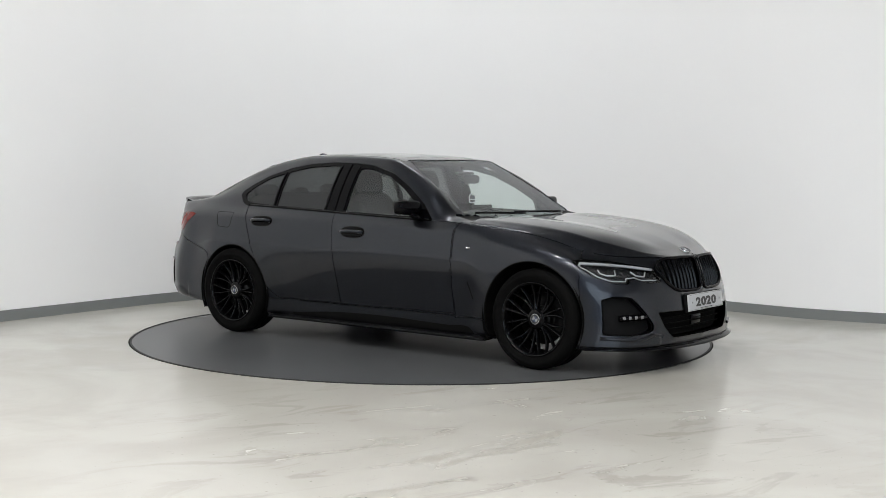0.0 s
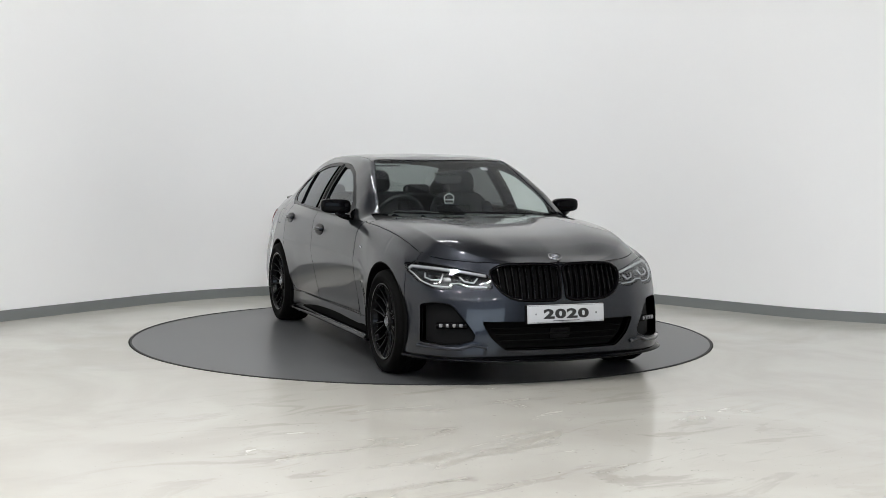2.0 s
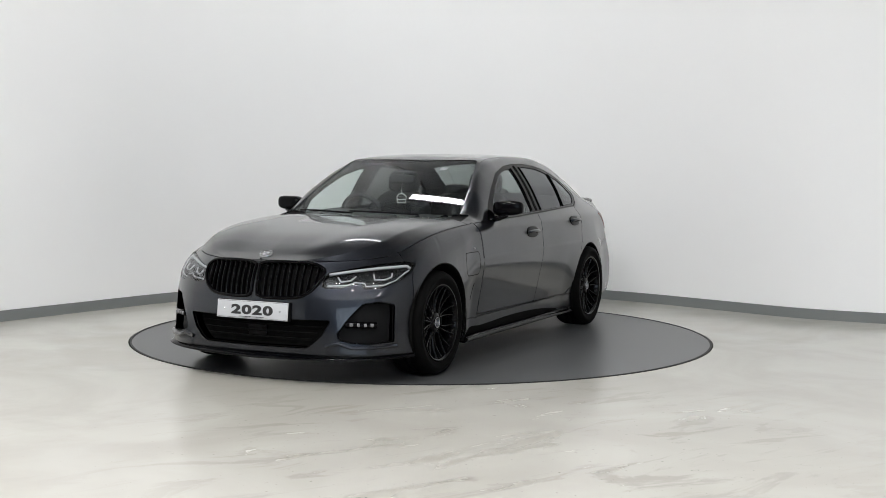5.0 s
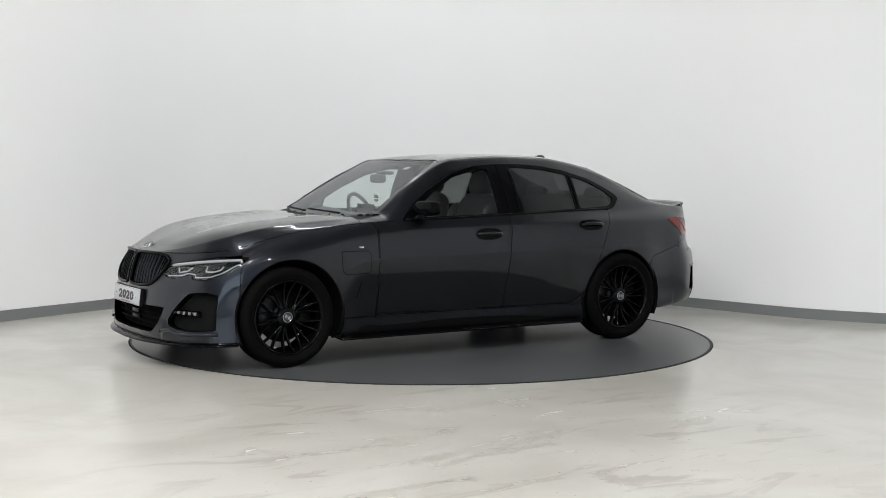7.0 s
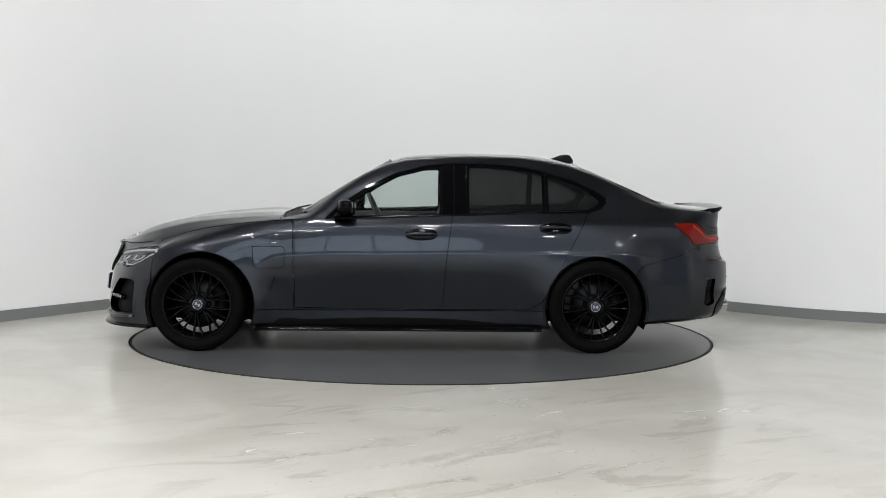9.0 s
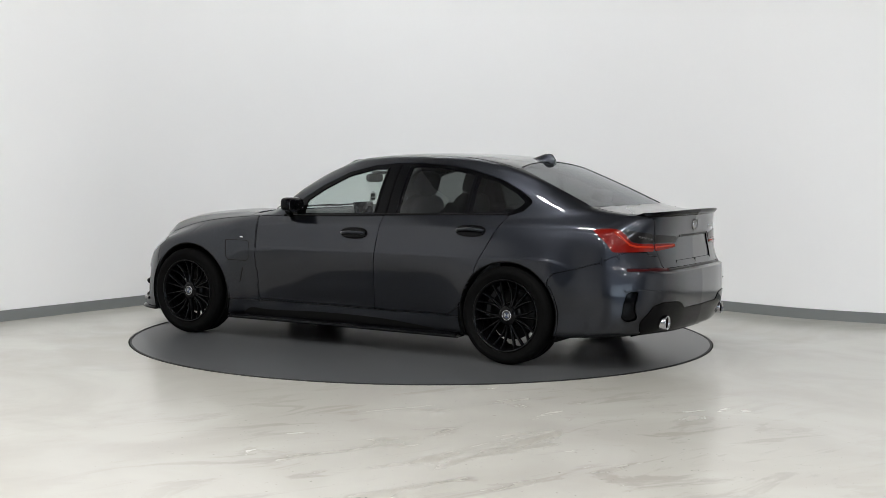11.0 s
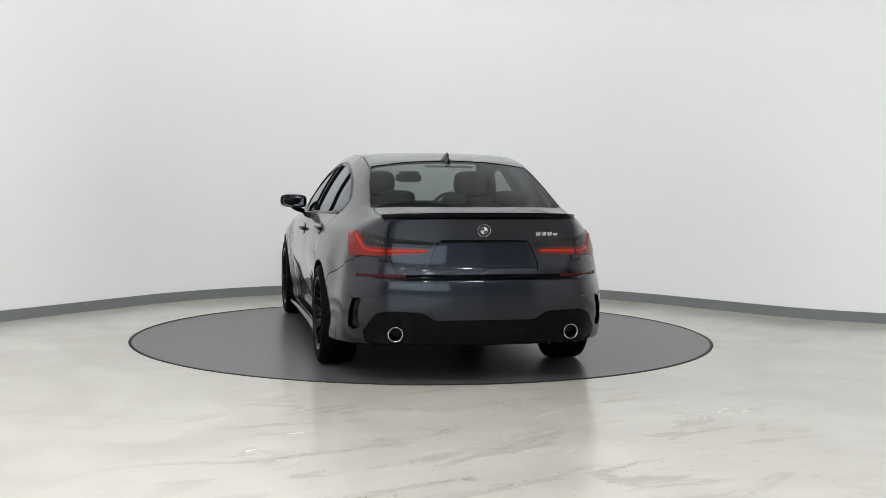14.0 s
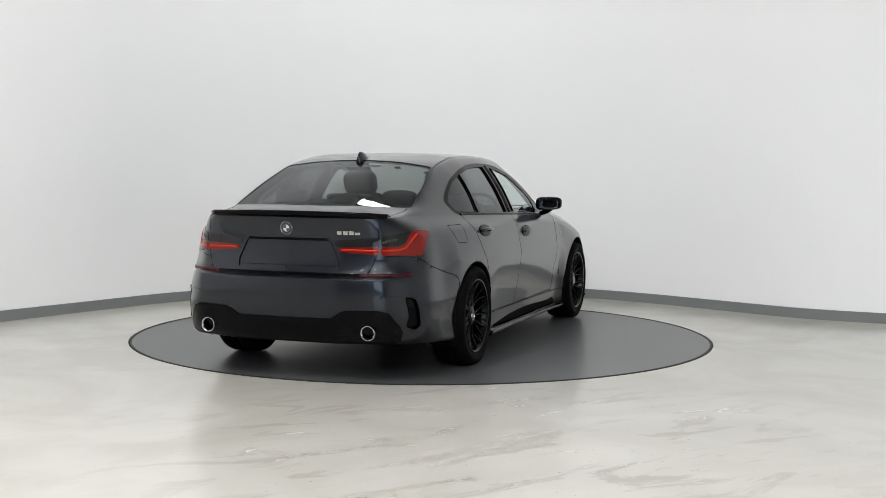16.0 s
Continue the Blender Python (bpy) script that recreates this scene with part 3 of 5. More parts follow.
# name, projection, outline, condition on (x, patch upper), offset inwards
REGIONS = [
    ("arch_front", "S", circle(-0.025, .335, .383), lambda x, up: ~up),
    ("arch_rear", "S", circle(-2.858, .335, .366), lambda x, up: ~up),
    ("front_door_glass", "S", closed([(-1.10, .978), (-1.73, .997), (-1.73, 1.318), (-1.62, 1.315), (-1.42, 1.265), (-1.23, 1.165), (-1.10, 1.075)]), lambda x, up: up),
    ("rear_door_glass", "S", closed([(-1.945, 1.003), (-2.475, 1.020), (-2.475, 1.282), (-2.25, 1.323), (-2.03, 1.336), (-1.945, 1.334)]), lambda x, up: up),
    ("quarter_glass", "S", closed([(-2.52, 1.024), (-2.81, 1.034), (-2.87, 1.06), (-2.90, 1.10), (-2.82, 1.16), (-2.68, 1.228), (-2.52, 1.270)]), lambda x, up: up),
    ("window_trim", "S", closed(DLO), lambda x, up: up),
    ("windscreen", "T", closed([(-0.63, -.01), (-0.645, .30), (-0.69, .55), (-0.735, .690), (-1.05, .615), (-1.365, .528), (-1.345, .30), (-1.335, -.01)]), lambda x, up: up),
    ("rear_window", "T", closed([(-2.745, -.01), (-2.75, .30), (-2.775, .540), (-3.05, .592), (-3.365, .626), (-3.41, .40), (-3.43, -.01)]), lambda x, up: up),
    ("cowl", "T", closed([(-0.565, -.01), (-0.575, .40), (-0.60, .66), (-0.60, .76), (-0.78, .74), (-0.735, .700), (-0.69, .56), (-0.645, .31), (-0.63, -.01)]), lambda x, up: up),
    ("headlight", "F", closed([(.440, .640), (.455, .682), (.572, .706), (.681, .729), (.796, .743), (.862, .735), (.866, .70), (.832, .636), (.755, .592), (.668, .590), (.658, .620), (.640, .622), (.601, .610), (.548, .592), (.440, .595)]), lambda x, up: x > .15),
    ("grille", "F", closed([(.012, .728), (.061, .741), (.186, .744), (.331, .742), (.388, .728), (.437, .697), (.432, .65), (.414, .615), (.391, .582), (.341, .547), (.291, .532), (.19, .526), (.065, .527), (.022, .54)]), lambda x, up: x > .3),
    ("lower_intake", "F", closed([(-.01, .398), (.515, .400), (.467, .31), (.413, .257), (.374, .230), (-.01, .226)]), lambda x, up: x > .3),
    ("fog_vent", "F", closed([(.824, .493), (.772, .510), (.683, .502), (.653, .466), (.602, .394), (.558, .323), (.565, .288), (.641, .266), (.727, .260), (.831, .268)]), lambda x, up: x > .25),
    ("bonnet", "T", closed([(1.0, -.01), (1.0, 1.0), (-0.585, 1.0), (-0.585, .78), (-0.60, .66), (-0.575, .40), (-0.565, -.01)]), lambda x, up: up),
    ("plate_panel", "R", closed([(-.01, .875), (.284, .875), (.352, .731), (.33, .722), (-.01, .722)]), lambda x, up: (x < -3.4) & ~up),
    ("diffuser", "R", closed([(-.01, .402), (.316, .403), (.367, .438), (.405, .454), (.609, .459), (.671, .441), (.735, .335), (.715, .27), (.60, .20), (-.01, .20)]), lambda x, up: (x < -3.4) & ~up),
    ("rear_vent", "R", closed([(.790, .528), (.745, .537), (.762, .464), (.766, .412), (.748, .358), (.788, .335), (.812, .36), (.806, .458)]), lambda x, up: (x < -3.4) & ~up),
    ("boot_lid", "T", closed([(-3.44, -.01), (-3.42, .40), (-3.385, .612), (-3.45, .618), (-3.60, .608), (-4.2, .585), (-4.2, -.01)]), lambda x, up: up),
    ("boot_lid", "R", closed([(-.01, 1.1), (.585, 1.1), (.585, .83), (.575, .78), (.535, .672), (.50, .664), (-.01, .664)]), lambda x, up: (x < -3.5) & ~up),
    ("roof", "T", closed([(-1.335, -.01), (-1.345, .30), (-1.37, .548), (-1.9, .542), (-2.4, .545), (-2.775, .553), (-2.75, .30), (-2.745, -.01)]), lambda x, up: up),
    ("front_door", "S", closed([(-0.665, .975), (-0.69, .90), (-0.695, .6), (-0.69, .315), (-1.755, .305), (-1.760, .40), (-1.785, .7), (-1.825, .995)]), lambda x, up: ~up),
    ("rear_door", "S", closed([(-1.825, .999), (-1.785, .7), (-1.760, .40), (-1.755, .305), (-2.38, .308), (-2.47, .365), (-2.545, .50), (-2.65, .71), (-2.76, .92), (-2.815, 1.02)]), lambda x, up: ~up),
    ("front_bumper", "S", closed([(.335, .10), (.335, .52), (.325, .64), (.27, .80), (1.2, .80), (1.2, .10)]), lambda x, up: ~up),
    ("rear_bumper", "S", closed([(-3.10, .10), (-3.16, .60), (-3.20, .636), (-3.35, .672), (-3.50, .715), (-3.60, .765), (-3.66, .787), (-4.2, .787), (-4.2, .1)]), lambda x, up: ~up),
    ("side_sill", "S", closed([(.2, .10), (.2, .30), (-1.75, .298), (-2.45, .30), (-3.0, .31), (-3.0, .10)]), lambda x, up: (~up) & (x < .3) & (x > -2.85)),
    ("front_wing", "S", closed([(.45, .10), (.45, 1.1), (-0.60, 1.1), (-0.655, .975), (-0.68, .90), (-0.685, .6), (-0.68, .10)]), lambda x, up: ~up),
]
PAIRED = {"front_door_glass", "rear_door_glass", "quarter_glass", "window_trim", "headlight", "grille", "fog_vent", "rear_vent", "front_door", "rear_door", "side_sill", "front_wing", "body_side"}
INSET = {"front_door_glass": .008, "rear_door_glass": .008, "quarter_glass": .008, "windscreen": .004, "rear_window": .004, "window_trim": .003, "cowl": .012,
         "grille": .035, "lower_intake": .07, "fog_vent": .055, "plate_panel": .007, "headlight": .045, "rear_vent": .016, "diffuser": -.006}
RIM = {"headlight": -.043, "grille": -.034, "lower_intake": -.069, "fog_vent": -.054, "rear_vent": -.015, "plate_panel": -.006}


def project(P, how):
    if how == "S":
        return P[:, 0], P[:, 2]
    if how == "T":
        return P[:, 0], P[:, 1]
    return P[:, 1], P[:, 2]


def shell_normals(V, F):
    n = np.zeros_like(V)
    a = np.cross(V[F[:, 2]] - V[F[:, 0]], V[F[:, 3]] - V[F[:, 1]])
    for k in range(4):
        np.add.at(n, F[:, k], a)
    return n / (np.linalg.norm(n, axis=1)[:, None] + 1e-12)


def label_body():
    V = GRID.reshape(-1, 3).copy()
    idx = np.arange(NU * NV).reshape(NU, NV)
    F = np.stack([idx[:-1, :-1], idx[1:, :-1], idx[1:, 1:], idx[:-1, 1:]], -1).reshape(-1, 4)
    up = np.repeat(((VQ[:-1] + VQ[1:]) / 2 > 7)[None], NU - 1, 0).reshape(-1)
    # weld the points that the nose and tail share
    C = V[F].mean(1)
    lab = np.full(len(F), -1)
    for k, (name, how, poly, cond) in enumerate(REGIONS):
        a, b = project(C, how)
        ok = (lab < 0) & inside(poly, a, b) & cond(C[:, 0], up)
        lab[ok] = k
    names = [r[0] for r in REGIONS]
    n = shell_normals(V, F)
    if n[idx[NU // 2, 40], 1] < 0:
        n = -n
        F = F[:, ::-1]
    # settle border points on the outlines
    vl = [set() for _ in range(len(V))]
    for f, l in zip(F, lab):
        for q in f:
            vl[q].add(int(l))
    for q, ls in enumerate(vl):
        if len(ls) < 2:
            continue
        p = V[q]
        best, move = 0.021, None
        for l in ls:
            if l < 0:
                continue
            _, how, poly, _ = REGIONS[l]
            pr = np.array([p[0], p[2]]) if how == "S" else np.array([p[0], p[1]]) if how == "T" else np.array([p[1], p[2]])
            ax = 1 if how == "S" else 2 if how == "T" else 0
            if abs(n[q, ax]) < .18:
                continue
            dd = poly - pr
            d2 = (dd**2).sum(1)
            j = int(d2.argmin())
            if d2[j] < best**2 and poly[j].min() > -9:
                best = math.sqrt(d2[j])
                e = dd[j]
                if how == "S":
                    m = np.array([e[0], -(n[q, 0] * e[0] + n[q, 2] * e[1]) / n[q, 1], e[1]])
                elif how == "T":
                    m = np.array([e[0], e[1], -(n[q, 0] * e[0] + n[q, 1] * e[1]) / n[q, 2]])
                else:
                    m = np.array([-(n[q, 1] * e[0] + n[q, 2] * e[1]) / n[q, 0], e[0], e[1]])
                move = m
        if move is not None and np.linalg.norm(move) < .045:
            keep = abs(p[1]) < 1e-7
            V[q] = p + move
            if keep:
                V[q, 1] = 0
    return V, F, lab, names, n


BV, BF, BL, BNAMES, BN = label_body()


def fair_glass(name, reach):
    """Draw a screen's points onto one fair double-curved surface."""
    used = np.unique(BF[BL == BNAMES.index(name)])
    P = BV[used]
    x0, xs = P[:, 0].mean(), np.ptp(P[:, 0]) / 2

    def base(x, y):
        u, w = (x - x0) / xs, (y / .6) ** 2
        return np.stack([u * 0 + 1, u, u * u, w, w * u], -1)

    core = np.abs(P[:, 1]) < reach
    k = np.linalg.lstsq(base(P[core, 0], P[core, 1]), P[core, 2], rcond=None)[0]

    def height(x, y):
        return base(x, y) @ k

    BV[used, 2] = P[:, 2] + np.clip(height(P[:, 0], P[:, 1]) - P[:, 2], -.015, .015)
    e = 1e-3
    gx = (height(P[:, 0] + e, P[:, 1]) - height(P[:, 0] - e, P[:, 1])) / (2 * e)
    gy = (height(P[:, 0], P[:, 1] + e) - height(P[:, 0], P[:, 1] - e)) / (2 * e)
    N = np.stack([-gx, -gy, np.ones(len(gx))], -1)
    BN[used] = N / np.linalg.norm(N, axis=1)[:, None]


fair_glass("windscreen", .56)
fair_glass("rear_window", .54)
BN[np.abs(BV[:, 1]) < 1e-7, 1] = 0
BN /= np.linalg.norm(BN, axis=1)[:, None] + 1e-12


def shell_part(name, faces, mat, side, inset=0.0, rim=0.014, gap=0.003, label="", parent=None, double=0.0):
    """The faces of the half shell as one part; side 1 left, -1 right, 0 both halves joined."""
    used = np.unique(faces)
    edges = {}
    for f in faces:
        for a, b in zip(f, np.roll(f, -1)):
            if a != b:
                edges[(a, b)] = 1
    border = [(a, b) for a, b in edges if (b, a) not in edges and np.linalg.norm(BV[a] - BV[b]) > 1e-6]
    if side == 0:
        border = [(a, b) for a, b in border if abs(BV[a, 1]) > 1e-6 or abs(BV[b, 1]) > 1e-6]
    P = {q: BV[q] - BN[q] * inset for q in used}
    push = {}
    for a, b in border:
        d = BV[b] - BV[a]
        t = np.cross(BN[a], d)       # towards the part's inside
        t /= np.linalg.norm(t) + 1e-9
        for q in (a, b):
            push[q] = push.get(q, 0) + t
    for q, t in push.items():
        if side == 0 and abs(BV[q, 1]) < 1e-6:
            t = t * np.array([1, 0, 1])
        P[q] = P[q] + t / (np.linalg.norm(t) + 1e-9) * gap
    verts, norms, vid, faces_out = [], [], {}, []

    def add(q, s, p, nn):
        key = (q, 0 if abs(p[1]) < 1e-6 else s)
        if key not in vid:
            vid[key] = len(verts)
            verts.append((p[0], p[1] * s, p[2]))
            norms.append((nn[0], nn[1] * s, nn[2]))
        return vid[key]

    for s in ((1, -1) if side == 0 else (side,)):
        for f in faces:
            ids = [add(q, s, P[q], BN[q]) for q in f]
            ids = list(dict.fromkeys(ids))
            if len(ids) > 2:
                faces_out.append(ids if s == 1 else ids[::-1])
        if rim:
            for a, b in border:
                d = BV[b] - BV[a]
                t = -np.cross(BN[a], d)
                t /= np.linalg.norm(t) + 1e-9
                i0 = len(verts)
                for q, dep in ((a, 0), (b, 0), (b, rim), (a, rim)):
                    p = P[q] - BN[q] * dep
                    verts.append((p[0], p[1] * s, p[2]))
                    norms.append((t[0], t[1] * s, t[2]))
                f = [i0 + 1, i0, i0 + 3, i0 + 2]
                faces_out.append(f if s == 1 else f[::-1])
    ob = cpart(name, verts, faces_out, mat, parent, label)
    ob.data.normals_split_custom_set_from_vertices(norms)
    return ob


PANEL = {  # region: mesh name, material, label
    "front_door_glass": ("front_door_window", M_GLASS, "clear front door window"),
    "rear_door_glass": ("rear_door_window", M_TINT, "dark tinted rear door window"),
    "quarter_glass": ("quarter_window", M_TINT, "dark tinted quarter window"),
    "window_trim": ("window_trim", M_GLOSS, "gloss black window surround and pillar"),
    "windscreen": ("windscreen", M_GLASS, "clear windscreen"),
    "rear_window": ("rear_window", M_REARGLASS, "tinted rear window"),
    "cowl": ("cowl_panel", M_BLACK, "black plastic cowl below the windscreen"),
    "headlight": ("headlight", M_LAMPBOWL, "dark headlight housing with white light bars"),
    "grille": ("grille", M_SHELL, "gloss black twin radiator grille"),
    "lower_intake": ("lower_intake", M_SHELL, "black lower air intake"),
    "fog_vent": ("bumper_vent", M_BLACK, "black vent with a fog lamp"),
    "bonnet": ("bonnet", M_PAINT, ""),
    "plate_panel": ("plate_recess", M_PAINT, "empty number plate recess"),
    "diffuser": ("diffuser", M_GLOSS, "gloss black rear diffuser"),
    "rear_vent": ("rear_bumper_vent", M_GLOSS, "gloss black bumper corner vent"),
    "boot_lid": ("boot_lid", M_PAINT, ""),
    "roof": ("roof", M_PAINT, ""),
    "front_door": ("front_door", M_PAINT, ""),
    "rear_door": ("rear_door", M_PAINT, ""),
    "front_bumper": ("front_bumper", M_PAINT, ""),
    "rear_bumper": ("rear_bumper", M_PAINT, ""),
    "side_sill": ("side_sill", M_PAINT, ""),
    "front_wing": ("front_wing", M_PAINT, ""),
    "body_side": ("body_side", M_PAINT, "rear wing, pillars and roof rail"),
}
PARTS = {}


def build_shell():
    by = {}
    for f, l in zip(BF, BL):
        nm = BNAMES[l] if l >= 0 else "body_side"
        by.setdefault(nm, []).append(f)
    for nm, (obname, mat, lab) in PANEL.items():
        fs = np.array(by[nm])
        for s in ((1, -1) if nm in PAIRED else (0,)):
            rim = RIM.get(nm, .014)
            gap = 0.0 if nm in ("window_trim", "diffuser", "lower_intake", "fog_vent", "grille", "headlight", "plate_panel", "front_door_glass", "rear_door_glass", "quarter_glass", "windscreen", "rear_window") else .003
            PARTS[nm, s] = shell_part(obname, fs, mat, s, INSET.get(nm, 0.0), rim, gap, lab)
    # dark inner shell behind all painted panels, so that the joints read dark
    solid = [f for f, l in zip(BF, BL) if (BNAMES[l] if l >= 0 else "body_side") in ("front_bumper", "rear_bumper", "side_sill", "front_wing", "body_side", "front_door", "rear_door", "bonnet", "boot_lid", "roof")]
    ob = shell_part("inner_shell", np.array(solid), M_SHELL, 0, 0.016, 0.0, -0.004, "black structure behind the panels")
    return by


BODY_FACES = build_shell()


# ---- helpers for the fittings ----
from mathutils.bvhtree import BVHTree
from mathutils.geometry import delaunay_2d_cdt
TREE = BVHTree.FromPolygons([tuple(v) for v in GRID.reshape(-1, 3)], [tuple(int(i) for i in f) for f in BF])


def surf(a, b, how, deep=0.0):
    """A point of the left body half, found along the axis of the projection, and its outward normal."""
    if how == "F":
        o, d = Vector((3, abs(a), b)), Vector((-1, 0, 0))
    elif how == "R":
        o, d = Vector((-6, abs(a), b)), Vector((1, 0, 0))
    elif how == "S":
        o, d = Vector((a, 3, b)), Vector((0, -1, 0))
    else:
        o, d = Vector((a, abs(b), 3)), Vector((0, 0, -1))
    p, n, _, _ = TREE.ray_cast(o, d)
    if p is None:
        p, n, _, _ = TREE.find_nearest(o + d * 2.4)
    if n.dot(d) > 0:
        n = -n
    p = p - n * deep
    if how in "FR" and a < 0 or how == "T" and b < 0:
        p.y, n.y = -p.y, -n.y
    return p, n


def flip(vs, s):
    return [(v[0], v[1] * s, v[2]) for v in vs]


def tube(points, r, n=8, caps=True):
    """A round bar along the points."""
    P = [Vector(p) for p in points]
    vs, fs = [], []
    up = Vector((0.13, 0.21, 0.97))
    for i, p in enumerate(P):
        t = (P[min(i + 1, len(P) - 1)] - P[max(i - 1, 0)]).normalized()
        a = t.cross(up)
        if a.length < 1e-3:
            a = t.cross(Vector((1, 0, 0)))
        a.normalize()
        b = t.cross(a)
        for k in range(n):
            w = 2 * math.pi * k / n
            vs.append(tuple(p + (a * math.cos(w) + b * math.sin(w)) * r))
    for i in range(len(P) - 1):
        for k in range(n):
            j = (k + 1) % n
            fs.append((i * n + k, i * n + j, (i + 1) * n + j, (i + 1) * n + k))
    if caps:
        fs.append(tuple(range(n - 1, -1, -1)))
        fs.append(tuple(range(len(vs) - n, len(vs))))
    return vs, fs


def superbox(c, h, e=0.35, n=20, turn=None):
    """A soft-edged block: centre, half sizes, roundness, optional turn."""
    def f(w, k):
        return math.copysign(abs(w) ** k, w)
    vs, fs = [], []
    m = n // 2
    for i in range(m + 1):
        p = -math.pi / 2 + math.pi * i / m
        for k in range(n):
            q = 2 * math.pi * k / n
            v = Vector((h[0] * f(math.cos(p), e) * f(math.cos(q), e), h[1] * f(math.cos(p), e) * f(math.sin(q), e), h[2] * f(math.sin(p), e)))
            if turn:
                v = turn @ v
            vs.append((v.x + c[0], v.y + c[1], v.z + c[2]))
    for i in range(m):
        for k in range(n):
            j = (k + 1) % n
            fs.append((i * n + k, i * n + j, (i + 1) * n + j, (i + 1) * n + k))
    return vs, fs


def revolve(profile, n=64):
    """Profile of (radius, y) turned about the y axis."""
    vs, fs = [], []
    for r, y in profile:
        vs += [(r * math.cos(2 * math.pi * k / n), y, r * math.sin(2 * math.pi * k / n)) for k in range(n)]
    for i in range(len(profile) - 1):
        for k in range(n):
            j = (k + 1) % n
            fs.append((i * n + k, (i + 1) * n + k, (i + 1) * n + j, i * n + j))
    return vs, fs


def join(*meshes):
    vs, fs = [], []
    for v, f in meshes:
        o = len(vs)
        vs += list(v)
        fs += [tuple(i + o for i in q) for q in f]
    return vs, fs


def turned(vs, m):
    return [tuple(m @ Vector(v)) for v in vs]


def bevel_box(x0, x1, y0, y1, z0, z1, b):
    bm = bmesh.new()
    bmesh.ops.create_cube(bm, size=1.0)
    for v in bm.verts:
        v.co = Vector(((x0 + x1) / 2 + v.co.x * (x1 - x0), (y0 + y1) / 2 + v.co.y * (y1 - y0), (z0 + z1) / 2 + v.co.z * (z1 - z0)))
    bmesh.ops.bevel(bm, geom=bm.edges[:], offset=b, segments=2, affect="EDGES", profile=0.6)
    bm.verts.index_update()
    vs = [tuple(v.co) for v in bm.verts]
    fs = [tuple(v.index for v in f.verts) for f in bm.faces]
    bm.free()
    return vs, fs


def ribbon(points, normals, width, thick):
    """A flat strip on the surface, thick enough to stand a little proud."""
    vs, fs = [], []
    n = len(points)
    for i in range(n):
        t = (points[min(i + 1, n - 1)] - points[max(i - 1, 0)]).normalized()
        nn = normals[i].normalized()
        w = t.cross(nn).normalized() * width / 2
        p = points[i]
        vs += [tuple(p - w - nn * 0.004), tuple(p - w + nn * thick), tuple(p + w + nn * thick), tuple(p + w - nn * 0.004)]
    for i in range(n - 1):
        a, b = 4 * i, 4 * i + 4
        for k in range(3):
            fs.append((a + k, a + k + 1, b + k + 1, b + k))
    fs += [(0, 1, 2, 3), (4 * n - 1, 4 * n - 2, 4 * n - 3, 4 * n - 4)]
    return vs, fs


def dense(pts, step=0.02):
    out = []
    for a, b in zip(pts[:-1], pts[1:]):
        k = max(1, int(math.hypot(b[0] - a[0], b[1] - a[1]) / step))
        out += [(a[0] + (b[0] - a[0]) * j / k, a[1] + (b[1] - a[1]) * j / k) for j in range(k)]
    return out + [tuple(pts[-1])]


def strip(pts, how, width, thick, side=1, deep=0.0, step=0.02):
    q = [surf(a, b, how, deep) for a, b in dense(pts, step)]
    vs, fs = ribbon([p for p, n in q], [n for p, n in q], width, thick)
    return flip(vs, side), fs


def patch(name, pts, how, mat, parent, side=1, off=.0045, label="", step=.012):
    """A lens or panel that lies on the body, cut to an outline, with its edge turned in."""
    c = [Vector((float(a), float(b))) for a, b in closed(pts)[::2]]
    poly = np.array([tuple(q) for q in c])
    gx, gy = np.meshgrid(np.arange(poly[:, 0].min(), poly[:, 0].max(), step), np.arange(poly[:, 1].min(), poly[:, 1].max(), step))
    gx, gy = gx.ravel(), gy.ravel()
    ok = inside(poly, gx, gy)
    core = [(a, b) for a, b in zip(gx[ok], gy[ok]) if ((poly - (a, b)) ** 2).sum(1).min() > (step * .5) ** 2]
    n = len(c)
    v2, _, tris, _, _, _ = delaunay_2d_cdt(c + [Vector((float(a), float(b))) for a, b in core], [(i, (i + 1) % n) for i in range(n)], [list(range(n))], 1, 1e-6)
    vs = []
    for q in v2:
        p, nn = surf(q.x, q.y, how)
        vs.append(tuple(p + nn * off))
    back = len(vs)
    for q in c:
        p, nn = surf(q.x, q.y, how)
        vs.append(tuple(p + nn * off))
    for q in c:
        p, nn = surf(q.x, q.y, how)
        vs.append(tuple(p - nn * .006))
    fs = [tuple(t) for t in tris] + [(back + i, back + n + i, back + n + (i + 1) % n, back + (i + 1) % n) for i in range(n)]
    fs = [f if side == 1 else f[::-1] for f in fs]
    return cpart(name, flip(vs, side), fs, mat, parent, label)


